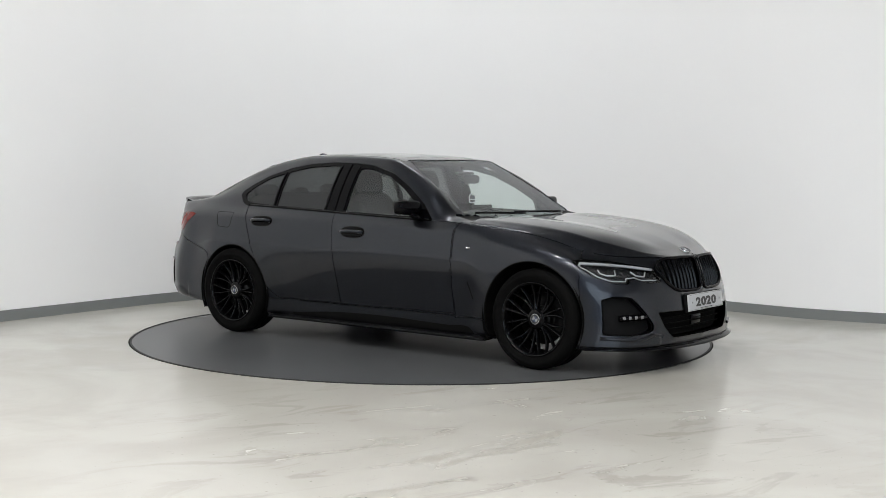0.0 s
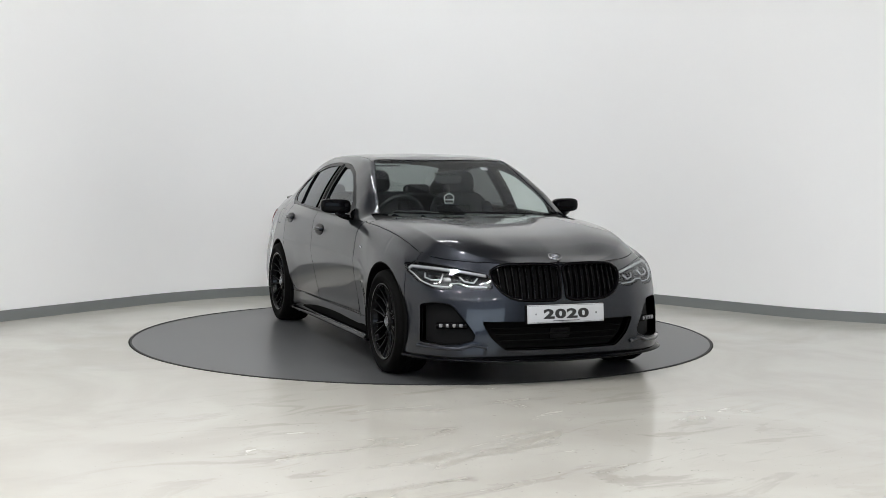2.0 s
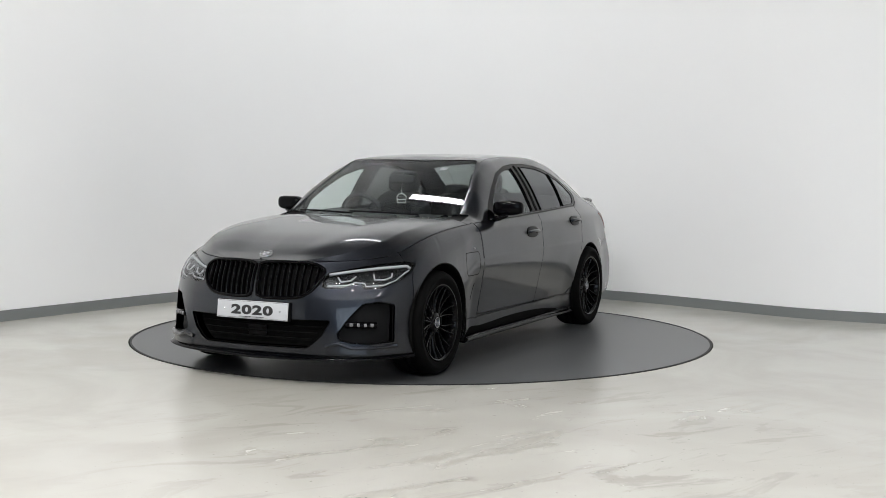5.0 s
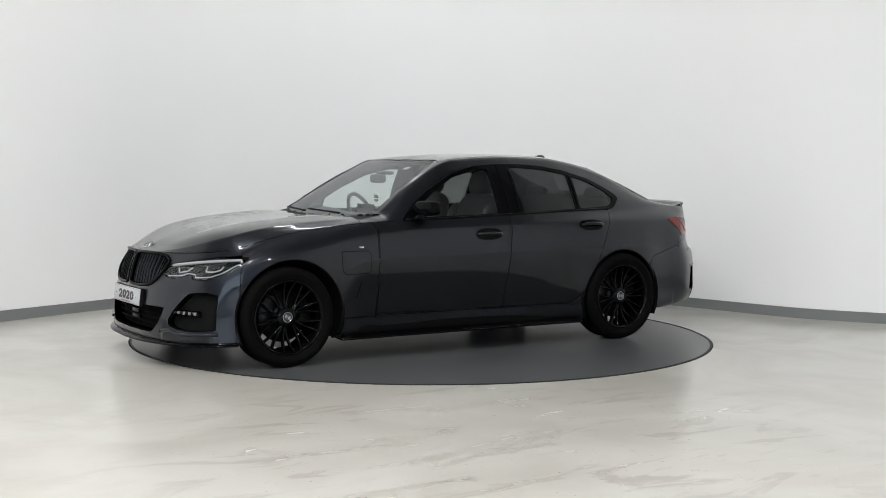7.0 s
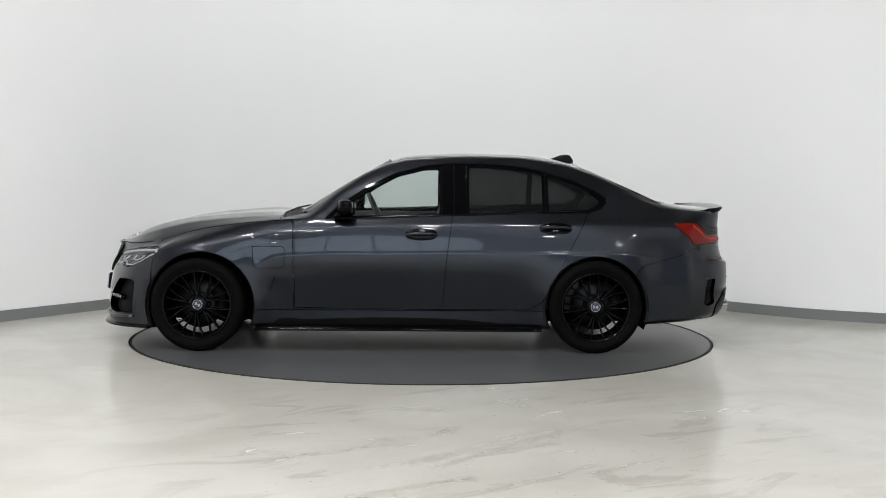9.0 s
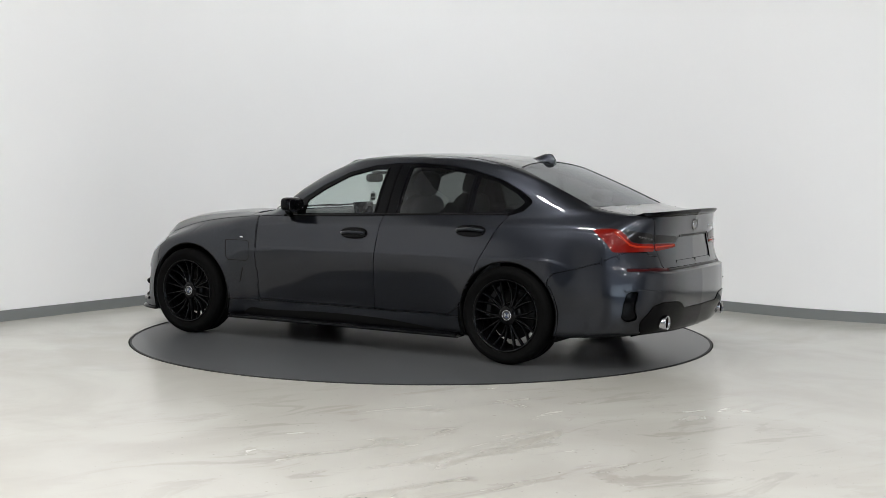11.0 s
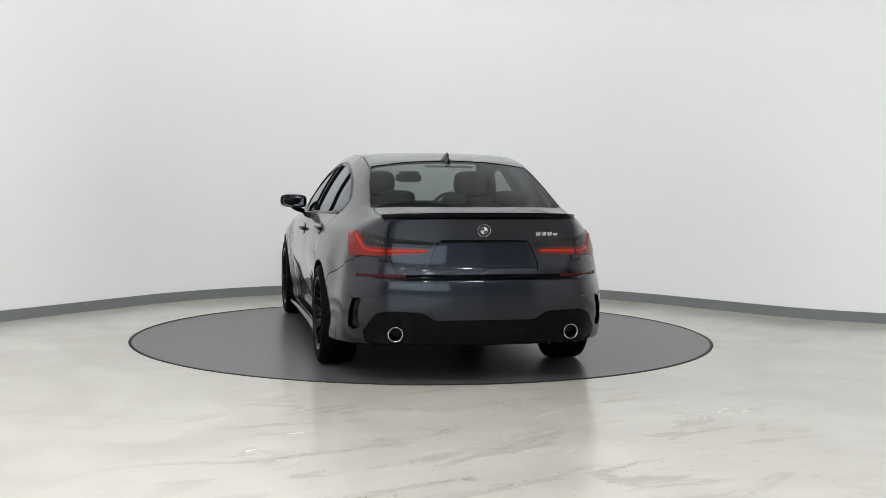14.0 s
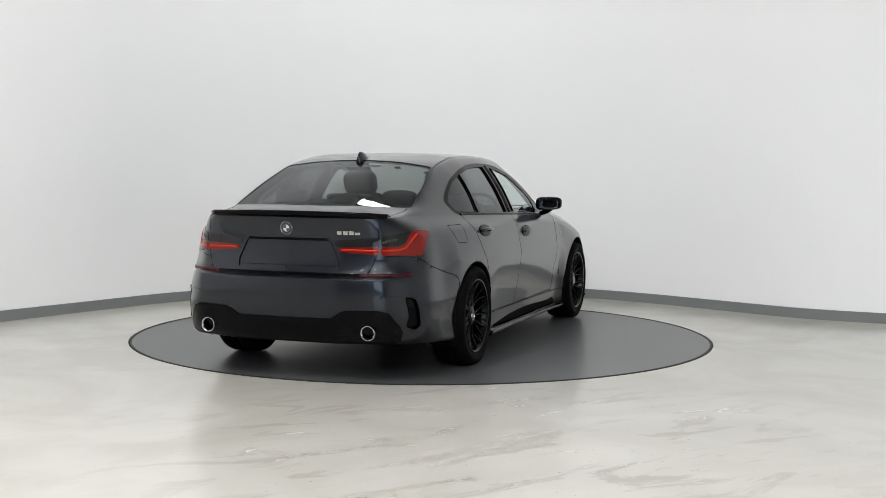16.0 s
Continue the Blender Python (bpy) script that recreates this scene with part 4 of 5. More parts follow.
# ---- underbody, wheel houses ----
def build_underbody():
    v, f = bevel_box(-3.50, 0.56, -0.62, 0.62, 0.20, 0.32, 0.03)
    v2, f2 = bevel_box(-2.44, -0.42, -0.84, 0.84, 0.17, 0.28, 0.03)
    cpart("underbody", *join((v, f), (v2, f2)), M_SHELL, label="black underbody")
    for cx, r in ((-0.025, .396), (-2.858, .380)):
        for s in (1, -1):
            vs, fs = [], []
            n = 40
            for k in range(n + 1):
                a = radians(-25 + 230 * k / n)
                for y in (.56, .895):
                    vs.append((cx + r * math.cos(a), y * s, .335 + r * math.sin(a)))
            for k in range(n):
                fs.append((2 * k, 2 * k + 1, 2 * k + 3, 2 * k + 2))
            i0 = len(vs)
            vs.append((cx, .56 * s, .30))
            for k in range(n):
                fs.append((2 * k, 2 * k + 2, i0))
            cpart("wheel_house", vs, fs, M_SHELL, label="black wheel arch liner")
            # rolled lip of the arch
            pts = []
            for k in range(49):
                a = radians(-22 + 224 * k / 48)
                rr = .383 if cx > -1 else .366
                x, z = cx + rr * math.cos(a), .335 + rr * math.sin(a)
                p, nn = surf(x, max(z, .19), "S")
                pts.append((x, (p.y - .006) * s, z))
            v, f = tube(pts, .007, 6)
            cpart("arch_lip", v, f, M_SHELL)


# ---- wheels ----
def build_wheels():
    tyre = revolve([(.243, -.105), (.262, -.118), (.300, -.122), (.324, -.112), (.334, -.085), (.335, -.03), (.330, -.028), (.330, -.020), (.335, -.018), (.335, .018), (.330, .020), (.330, .028), (.335, .03), (.334, .085), (.324, .110), (.300, .120), (.285, .121), (.283, .1195), (.262, .117), (.247, .107), (.243, .10)], 96)
    barrel = revolve([(.246, .106), (.250, .110), (.247, .115), (.238, .113), (.230, .100), (.222, .06), (.216, -.04), (.225, -.10), (.243, -.105)], 96)
    hub = revolve([(.0, .082), (.040, .082), (.060, .080), (.068, .072), (.070, .04), (.05, .02)], 48)
    disc = revolve([(.07, .0), (.172, .0), (.174, -.004), (.174, -.024), (.07, -.024)], 64)
    hat = revolve([(.0, .028), (.075, .028), (.085, .0)], 48)
    cap_ring = revolve([(.0355, .0835), (.0355, .087), (.031, .088), (.0305, .085)], 40)

    def quadrant(i):
        vs = [(0, .0855, 0)]
        for k in range(9):
            a = math.pi / 2 * (i + k / 8)
            vs.append((.0205 * math.cos(a), .0855, .0205 * math.sin(a)))
        return vs, [(0, k + 2, k + 1) for k in range(8)]

    cap_disc = revolve([(.0, .0848), (.031, .0848), (.033, .082)], 40)

    def spoke(a0, a1, w0, w1):
        """A bar of the rim from hub to barrel, crowned along its middle."""
        vs, fs = [], []
        n = 7
        for i in range(n + 1):
            f = i / n
            r = .052 + (.238 - .052) * f
            a = a0 + (a1 - a0) * f
            w = w0 + (w1 - w0) * f
            y = .076 + .030 * f ** 1.6 - .014 * math.sin(math.pi * f)
            c, s = math.cos(a), math.sin(a)
            for u, dy in ((-w, -.030), (-w, -.005), (-w * .35, 0.0), (w * .35, 0.0), (w, -.005), (w, -.030)):
                vs.append((r * c - u * s, y + dy, r * s + u * c))
        for i in range(n):
            for k in range(5):
                a, b = i * 6 + k, (i + 1) * 6 + k
                fs.append((a, a + 1, b + 1, b))
        return vs, fs

    spokes = []
    for k in range(5):
        a = 2 * math.pi * k / 5 + math.pi / 2
        d = radians(1)
        spokes.append(spoke(a - d * 8, a - d * 12, .0085, .0065))
        spokes.append(spoke(a + d * 8, a + d * 12, .0085, .0065))
        spokes.append(spoke(a - d * 14, a - d * 30, .0085, .0065))
        spokes.append(spoke(a + d * 14, a + d * 30, .0085, .0065))

    def caliper():
        vs, fs = [], []
        n = 10
        for i in range(n + 1):
            a = radians(150 + 62 * i / n)
            for r, y in ((.115, -.04), (.115, .018), (.195, .022), (.195, -.04)):
                vs.append((r * math.cos(a), y, r * math.sin(a)))
        for i in range(n):
            for k in range(4):
                j = (k + 1) % 4
                fs.append((4 * i + k, 4 * i + j, 4 * i + 4 + j, 4 * i + 4 + k))
        fs += [(0, 1, 2, 3), (4 * n + 3, 4 * n + 2, 4 * n + 1, 4 * n)]
        return vs, fs

    def data(name, vf, mat):
        me = bpy.data.meshes.new(name)
        me.from_pydata([tuple(v) for v in vf[0]], [], [tuple(q) for q in vf[1]])
        me.shade_smooth()
        me.materials.append(mat)
        return me

    D = [("tyre", data("tyre", tyre, M_TYRE), ""), ("hub", data("hub", hub, M_RIM), ""), ("brake_disc", data("brake_disc", join(disc, hat), M_DISCB), "steel brake disc"),
         ("caliper", data("caliper", caliper(), M_BLACK), ""), ("hub_cap", data("hub_cap", cap_disc, M_INK), "round hub cap with a silver ring"),
         ("cap_ring", data("cap_ring", cap_ring, M_CHROME), "")]
    D += [("cap_quarter", data("cap_quarter", quadrant(i), M_BLUE if i % 2 else M_CAPW), "") for i in range(4)]
    D += [("spoke", data("spoke", sp, M_RIM), "") for sp in spokes]
    barrel_me = data("wheel", barrel, M_RIM)
    for x, spin in ((0.0, 17), (-2.856, 40)):
        for s in (1, -1):
            w = new("wheel", barrel_me)
            w.parent = car
            w["label"] = "gloss black multi-spoke alloy wheel"
            y = .800 if x == 0.0 else .802
            w.matrix_basis = Matrix.Translation(Vector((x, y * s, .335)) - AXIS) @ Matrix.Rotation(0 if s == 1 else math.pi, 4, "Z") @ Matrix.Rotation(radians(spin), 4, "Y")
            for nm, me, lab in D:
                o = new(nm, me)
                o.parent = w
                if lab:
                    o["label"] = lab


# ---- lamps, grille and front fittings ----
def build_front():
    for s in (1, -1):
        h = PARTS["headlight", s]
        fs = np.array(BODY_FACES["headlight"])
        lens = shell_part("lens", fs, M_LENS, s, 0.002, 0.0, 0.0, "clear headlight cover", h)
        bars = [
            [(.848, .712), (.826, .726), (.726, .718), (.589, .700), (.462, .678)],
            [(.850, .702), (.840, .684), (.816, .640), (.762, .612), (.678, .608), (.668, .627), (.618, .633), (.574, .614), (.470, .610)],
        ]
        for pts, r in zip(bars, (.0095, .0042)):
            q = [surf(a, b, "F", .012)[0] for a, b in dense(pts)]
            cpart("light_bar", *tube(flip(q, s), r), M_LED, h, "white light guide bar")
        for pts in ([(.779, .692), (.788, .668), (.762, .652), (.710, .654), (.690, .686)], [(.606, .674), (.588, .648), (.540, .639), (.512, .667)]):
            q = [surf(a, b, "F", .020)[0] for a, b in dense(pts)]
            cpart("light_hook", *tube(flip(q, s), .0052), M_LED, h, "hooked white running light")
        for a, b in ((.740, .676), (.560, .662)):
            p, n = surf(a, b, "F", .034)
            v, f = superbox(p, (.018, .024, .018), 1.0)
            cpart("projector", flip(v, s), f, M_SMOKE, h, "round dark glass projector")
        # stepped fins of the bowl
        for k in range(4):
            q = [surf(a, b, "F", .036)[0] for a, b in dense([(.655 - .012 * k, .695 - .004 * k), (.648 - .012 * k, .630)])]
            cpart("bowl_fin", *tube(flip(q, s), .004, 6), M_LAMPBOWL, h)
        # grille: frame and upright slats
        g = PARTS["grille", s]
        poly = [r for r in REGIONS if r[0] == "grille"][0][2]
        q = []
        for a, b in list(poly[::3]) + [poly[0]]:
            p, n = surf(a, b, "F", -.004)
            q.append(p)
        cpart("grille_frame", *tube(flip(q, s), .011, 8, False), M_GLOSS, g, "gloss black grille frame")
        for k in range(9):
            y = .06 + .041 * k
            zz = [b for a, b in poly if abs(a - y) < .008]
            z0, z1 = min(zz), max(zz)
            vs = []
            for i in range(7):
                z = z0 + (z1 - z0) * i / 6
                p, n = surf(y, z, "F", .004)
                vs += [(p.x - .030, (y - .006) * s, z), (p.x, (y - .004) * s, z), (p.x + .002, y * s, z), (p.x, (y + .004) * s, z), (p.x - .030, (y + .006) * s, z)]
            fs = [(5 * i + k2, 5 * i + k2 + 1, 5 * i + k2 + 6, 5 * i + k2 + 5) for i in range(6) for k2 in range(4)]
            cpart("slat", vs, fs, M_RIM, g)
        # fog lamp bar in the vent
        fv = PARTS["fog_vent", s]
        p0, n0 = surf(.76, .372, "F", .018)
        p1, n1 = surf(.60, .378, "F", .018)
        cpart("fog_lamp_body", *tube(flip([p0, (p0 + p1) / 2 + n0 * .004, p1], s), .020, 12), M_GLOSS, fv)
        for k in range(4):
            c = p0 + (p1 - p0) * (.17 + .22 * k)
            v, f = superbox(c + n0 * .014, (.012, .014, .011), .5, 12)
            cpart("fog_light", flip(v, s), f, M_FOG, fv, "small square fog light")
        v, f = strip([(.838, .244), (.727, .236), (.643, .236), (.568, .262), (.49, .246)], "F", .020, .014, s)
        cpart("bumper_ledge", v, f, M_PAINT, PARTS["front_bumper", 0], "body-coloured ledge below the bumper vent")
    # bars of the lower intake
    li = PARTS["lower_intake", 0]
    for z in (.275, .315, .355):
        lim = {.275: .40, .315: .43, .355: .46}[z]
        q = [surf(a, z, "F", .05)[0] for a in np.linspace(-lim, lim, 25)]
        cpart("intake_bar", *tube(q, .006, 6), M_SHELL, li)
    v, f = bevel_box(.715, .735, -.07, .07, .28, .36, .01)
    cpart("sensor_cover", v, f, M_GLOSS, li, "gloss black sensor cover")
    # bumper blade under the nose
    rows = [GRID[i, 10] for i in range(NU) if GRID[i, 10, 0] > .34]
    vs, fs = [], []
    line = [(r * np.array([1, -1, 1]), o) for r, o in zip(rows[::-1], range(len(rows)))] + [(r, 0) for r in rows[1:]]
    P = [np.array(a) for a, _ in line]
    for i, p in enumerate(P):
        t = P[min(i + 1, len(P) - 1)] - P[max(i - 1, 0)]
        n = np.array([t[1], -t[0], 0.0])
        n /= np.linalg.norm(n) + 1e-9
        if n[0] < 0 and abs(p[1]) < .5:
            n = -n
        if n[1] * p[1] < 0 and abs(p[1]) >= .5:
            n = -n
        z = .152 + .012 * min(1, abs(p[1]) / .8)
        for dx, zz in ((-.10, z), (.022, z), (.030, z + .006), (.024, z + .014), (-.004, z + .030), (-.06, z + .030)):
            vs.append((p[0] + n[0] * dx, p[1] + n[1] * dx, zz))
    for i in range(len(P) - 1):
        for k in range(5):
            fs.append((6 * i + k, 6 * i + k + 1, 6 * i + 7 + k, 6 * i + 6 + k))
    cpart("front_splitter", vs, fs, M_GLOSS, label="gloss black splitter under the front bumper")
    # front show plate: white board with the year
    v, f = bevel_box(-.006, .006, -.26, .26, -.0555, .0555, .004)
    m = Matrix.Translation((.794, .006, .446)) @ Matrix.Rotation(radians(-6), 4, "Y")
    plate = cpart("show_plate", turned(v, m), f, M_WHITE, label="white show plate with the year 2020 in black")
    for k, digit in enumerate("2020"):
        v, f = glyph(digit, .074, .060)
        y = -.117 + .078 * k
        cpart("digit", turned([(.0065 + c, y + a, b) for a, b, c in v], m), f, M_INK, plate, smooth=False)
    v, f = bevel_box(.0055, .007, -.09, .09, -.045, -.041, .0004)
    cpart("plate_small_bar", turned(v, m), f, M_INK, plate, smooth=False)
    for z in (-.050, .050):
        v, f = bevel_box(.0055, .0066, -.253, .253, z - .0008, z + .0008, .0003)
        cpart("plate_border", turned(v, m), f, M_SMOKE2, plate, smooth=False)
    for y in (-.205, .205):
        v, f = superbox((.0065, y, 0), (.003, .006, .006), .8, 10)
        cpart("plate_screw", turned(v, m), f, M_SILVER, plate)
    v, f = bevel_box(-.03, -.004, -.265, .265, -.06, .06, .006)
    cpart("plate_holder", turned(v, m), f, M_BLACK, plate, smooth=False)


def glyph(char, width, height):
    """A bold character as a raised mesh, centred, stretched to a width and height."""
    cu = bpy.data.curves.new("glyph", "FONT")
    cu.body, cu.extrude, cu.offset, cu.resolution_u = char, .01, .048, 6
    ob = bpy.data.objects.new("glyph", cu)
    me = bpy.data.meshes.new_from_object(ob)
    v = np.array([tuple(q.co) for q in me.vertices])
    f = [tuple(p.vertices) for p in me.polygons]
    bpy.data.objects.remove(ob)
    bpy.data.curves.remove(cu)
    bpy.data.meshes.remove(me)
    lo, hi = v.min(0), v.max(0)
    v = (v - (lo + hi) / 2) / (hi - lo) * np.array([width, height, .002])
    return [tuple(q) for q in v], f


def roundel(m, r, parent=None):
    """A round enamel badge, facing local z."""
    def disc(r0, r1, z, a0=0.0, a1=2 * math.pi, n=32):
        vs, fs = [], []
        for k in range(n + 1):
            a = a0 + (a1 - a0) * k / n
            vs += [(r0 * math.cos(a), r0 * math.sin(a), z), (r1 * math.cos(a), r1 * math.sin(a), z)]
        for k in range(n):
            fs.append((2 * k, 2 * k + 1, 2 * k + 3, 2 * k + 2))
        return vs, fs
    v = []
    f = []
    prof = [(0, .003), (r * .93, .003), (r * .95, .006), (r, .005), (r, -.008)]
    n = 40
    for rr, z in prof:
        v += [(rr * math.cos(2 * math.pi * k / n), rr * math.sin(2 * math.pi * k / n), z) for k in range(n)]
    for i in range(len(prof) - 1):
        for k in range(n):
            j = (k + 1) % n
            f.append((i * n + k, (i + 1) * n + k, (i + 1) * n + j, i * n + j))
    badge = cpart("badge", turned(v, m), f, M_CHROME, parent, "round chrome-rimmed badge")
    v, f = disc(r * .56, r * .92, .0042)
    cpart("badge_ring", turned(v, m), f, M_INK, badge)
    v, f = disc(r * .50, r * .56, .0046)
    cpart("badge_inner_ring", turned(v, m), f, M_CHROME, badge)
    for i in range(4):
        v, f = disc(0, r * .50, .0044, math.pi / 2 * i, math.pi / 2 * (i + 1), 8)
        cpart("badge_quarter", turned(v, m), f, M_BLUE if i % 2 else M_WHITE, badge)


def facing(p, n, up=Vector((0, 0, 1))):
    z = n.normalized()
    x = up.cross(z).normalized()
    y = z.cross(x)
    m = Matrix((x, y, z)).transposed().to_4x4()
    m.translation = p
    return m


# ---- sides: handles, mirrors, flaps, skirts ----
def build_sides():
    for s in (1, -1):
        for x, z, dn in ((-1.601, .849, "front_door"), (-2.563, .897, "rear_door")):
            d = PARTS[dn, s]
            p, n = surf(x, z, "S")
            m = facing(p, n)
            v, f = superbox((0, 0, 0), (.116, .043, .008), .8, 28)
            cup = cpart("handle_cup", flip(turned(v, m), s), f, M_GLOSS, d, "dark oval handle cup")
            pts = [m @ Vector((-.105 + .021 * k, -.001 + .004 * math.sin(math.pi * k / 10), .010 + .022 * math.sin(math.pi * k / 10) ** .6)) for k in range(11)]
            v, f = tube(pts, .0115, 10)
            cpart("handle", flip(v, s), f, M_PAINT, d, "body-coloured door handle")
        # mirror
        arm, af = tube([(-.985, .84, .962), (-1.0, .885, .975), (-1.02, .93, .998)], .020, 10)
        v, f = superbox((0, 0, 0), (.062, .108, .056), .55, 28)
        out = []
        for x, y, z in v:
            k = (y + .108) / .216
            out.append((x * (1.0 - .25 * k) - .022 * k + -1.045, y + .925, z * (1 - .10 * k) + 1.040 + .008 * k))
        mir = cpart("door_mirror", flip(out, s), f, M_GLOSS, label="gloss black door mirror")
        cpart("mirror_arm", flip(arm, s), af, M_GLOSS, mir)
        v, f = superbox((-1.104, .925, 1.040), (.004, .088, .042), .45, 24)
        cpart("mirror_glass", flip(v, s), f, M_MIRROR, mir, "mirror glass with a dark reflection put into its colour")
        # skirt blade under the sill
        vs, fs = [], []
        for k in range(31):
            x = -.41 - 2.06 * k / 30
            flare = .010 * max(0, (k - 22) / 8) + .008 * max(0, (6 - k) / 6)
            for y, z in ((.78, .155), (.880 + flare, .150), (.892 + flare, .158), (.886 + flare, .168), (.862, .186), (.78, .19)):
                vs.append((x, y * s, z))
        for k in range(30):
            for j in range(5):
                fs.append((6 * k + j, 6 * k + j + 1, 6 * k + 7 + j, 6 * k + 6 + j))
        fs += [(0, 1, 2, 3, 4, 5), tuple(range(6 * 30 + 5, 6 * 30 - 1, -1))]
        cpart("side_skirt", vs, fs, M_GLOSS, label="gloss black skirt blade under the sill")
        # division bar of the rear glass and door joint in the pillar
        t = PARTS["window_trim", s]
        q = [surf(-1.835, z, "S", -.002)[0] for z in np.linspace(1.0, 1.345, 12)]
        cpart("pillar_joint", *tube(flip(q, s), .004, 6), M_SHELL, t)
        for x in (-1.745, -1.925, -2.497):
            q = [surf(x, z, "S", -.001)[0] for z in np.linspace(1.005, {-1.745: 1.325, -1.925: 1.335, -2.497: 1.28}[x], 12)]
            cpart("window_bar", *tube(flip(q, s), .0045, 6), M_GLOSS, t)
        # sealing strip along the waist
        v, f = strip([(-0.93, .957), (-1.4, .970), (-1.82, .986), (-2.45, 1.006), (-2.80, 1.014)], "S", .014, .006, s)
        cpart("waist_strip", v, f, M_GLOSS, t)
        # small bar badge on the wing
        v, f = strip([(-.530, .782), (-.565, .782)], "S", .013, .003, s)
        cpart("wing_badge", v, f, M_SILVER, PARTS["front_wing", s], "small silver badge")

    for s in (1, -1):
        v, f = strip([(-.555, .545), (-.535, .49), (-.515, .43)], "S", .007, .001, s)
        cpart("air_slot", v, f, M_SHELL, PARTS["front_wing", s], "thin dark air slot behind the wheel")

    def flap(pts, side, parent):
        c = closed(pts)[::3]
        q = [surf(a, b, "S") for a, b in list(c) + [c[0]]]
        v, f = ribbon([p for p, n in q], [n for p, n in q], .0045, .0006)
        cpart("flap_joint", flip(v, side), f, M_SHELL, parent, "dark joint round a filler flap")

    flap([(-.393, .757), (-.40, .63), (-.42, .602), (-.60, .602), (-.622, .62), (-.622, .745), (-.605, .757)], 1, PARTS["front_wing", 1])
    flap([(-2.93, .952), (-2.93, .85), (-2.95, .832), (-3.08, .838), (-3.14, .952)], -1, PARTS["body_side", -1])


# ---- rear fittings ----
def build_rear():
    rb, bl = PARTS["rear_bumper", 0], PARTS["boot_lid", 0]
    for s in (1, -1):
        v, f = strip([(.765, .672), (.697, .673), (.60, .673), (.485, .670)], "R", .021, .0025, s)
        cpart("reflector", v, f, M_REDDARK, rb, "dark red rear reflector")
        # exhaust outlet
        c = Vector((-3.855, .552 * s, .322))
        vs, fs = revolve([(.046, .06), (.047, -.02), (.045, -.024), (.041, -.022), (.040, .05), (.0, .05)], 36)
        m = Matrix.Translation(c) @ Matrix.Rotation(-math.pi / 2, 4, "Z") @ Matrix.Identity(4)
        tip = cpart("exhaust_tip", turned(vs, m), fs, M_CHROME, label="round chrome exhaust tip")
        vs, fs = revolve([(.0395, -.01), (.0395, .04), (.0, .04)], 30)
        cpart("exhaust_bore", turned(vs, m), fs, M_SHELL, tip)
        # tail light: outer part on the wing with its side tip, inner part on the boot lid
        tl = patch("tail_light", [(.760, .938), (.732, .938), (.719, .901), (.711, .857), (.689, .844), (.600, .843), (.600, .792), (.718, .788), (.790, .786), (.792, .852), (.784, .914)], "R", M_RED, None, s, .0045, "red tail light with a smoked upper lens")
        patch("side_tip", [(-3.43, .928), (-3.50, .938), (-3.57, .934), (-3.64, .80), (-3.62, .788), (-3.58, .800), (-3.51, .865)], "S", M_RED, tl, s, .0035)
        patch("smoked_lens", [(.726, .934), (.666, .918), (.600, .905), (.600, .848), (.687, .849), (.706, .859), (.714, .901)], "R", M_SMOKE, tl, s, .0045, "smoked grey upper lens")
        il = patch("inner_tail_light", [(.592, .843), (.44, .839), (.344, .834), (.335, .814), (.371, .808), (.592, .793)], "R", M_RED, bl, s, .0045, "red inner tail light")
        patch("smoked_lens", [(.592, .903), (.44, .890), (.331, .881), (.310, .862), (.332, .839), (.44, .844), (.592, .848)], "R", M_SMOKE, il, s, .0045, "smoked grey upper lens")
        for pts, on in (([(.750, .915), (.733, .872), (.716, .835), (.690, .822), (.604, .818)], tl), ([(.588, .818), (.44, .822), (.36, .823)], il)):
            v, f = strip(pts, "R", .013, .0075, s)
            cpart("light_band", v, f, M_REDLIT, on, "brighter red light band")
        for k in range(5):
            v, f = strip([(.672 - .014 * k, .888 - .004 * k), (.662 - .014 * k, .884 - .004 * k)], "R", .013, .0062, s)
            cpart("indicator_cell", v, f, M_SMOKE2, tl)
        v, f = strip([(.800, .545), (.792, .533), (.72, .548), (.62, .540)], "R", .006, .006, s)
        cpart("bumper_crease", v, f, M_PAINT, rb)
    # dark joint strip between boot lid and bumper
    v, f = strip([(-.53, .664), (-.25, .664), (0, .664), (.25, .664), (.53, .664)], "R", .034, .0012)
    cpart("bumper_joint", v, f, M_GLOSS, PARTS["rear_bumper", 0])
    # lip spoiler along the edge of the boot
    jr = int(np.argmin(abs(VQ - 7)))
    edge = [GRID[i, jr] for i in range(NU) if GRID[i, jr, 0] < -3.60 and GRID[i, jr, 1] < .615]
    P = [e * np.array([1, -1, 1]) for e in edge] + edge[::-1][1:]
    vs, fs = [], []
    for i, p in enumerate(P):
        k = min(1, (1 - abs(p[1]) / .64) * 6)
        k = max(k, .15)
        for dx, dz in ((.085, .004), (.02, .012 + .006 * k), (-.022 * k, .020 + .008 * k), (-.030 * k, .014 + .004 * k), (-.012, -.004), (.006, -.016)):
            vs.append((p[0] + dx, p[1], p[2] + dz - (.004 if dx > .08 else 0)))
    for i in range(len(P) - 1):
        for k in range(5):
            fs.append((6 * i + k, 6 * i + k + 1, 6 * i + 7 + k, 6 * i + 6 + k))
    fs += [tuple(range(6)), tuple(range(len(vs) - 1, len(vs) - 7, -1))]
    cpart("boot_spoiler", vs, fs, M_GLOSS, bl, "gloss black boot lip spoiler")
    # badges
    p, n = surf(.004, .950, "R")
    roundel(facing(p + n * .004, Vector((n.x, 0, n.z))), .041, bl)
    p, n = surf(.636, .002, "T")
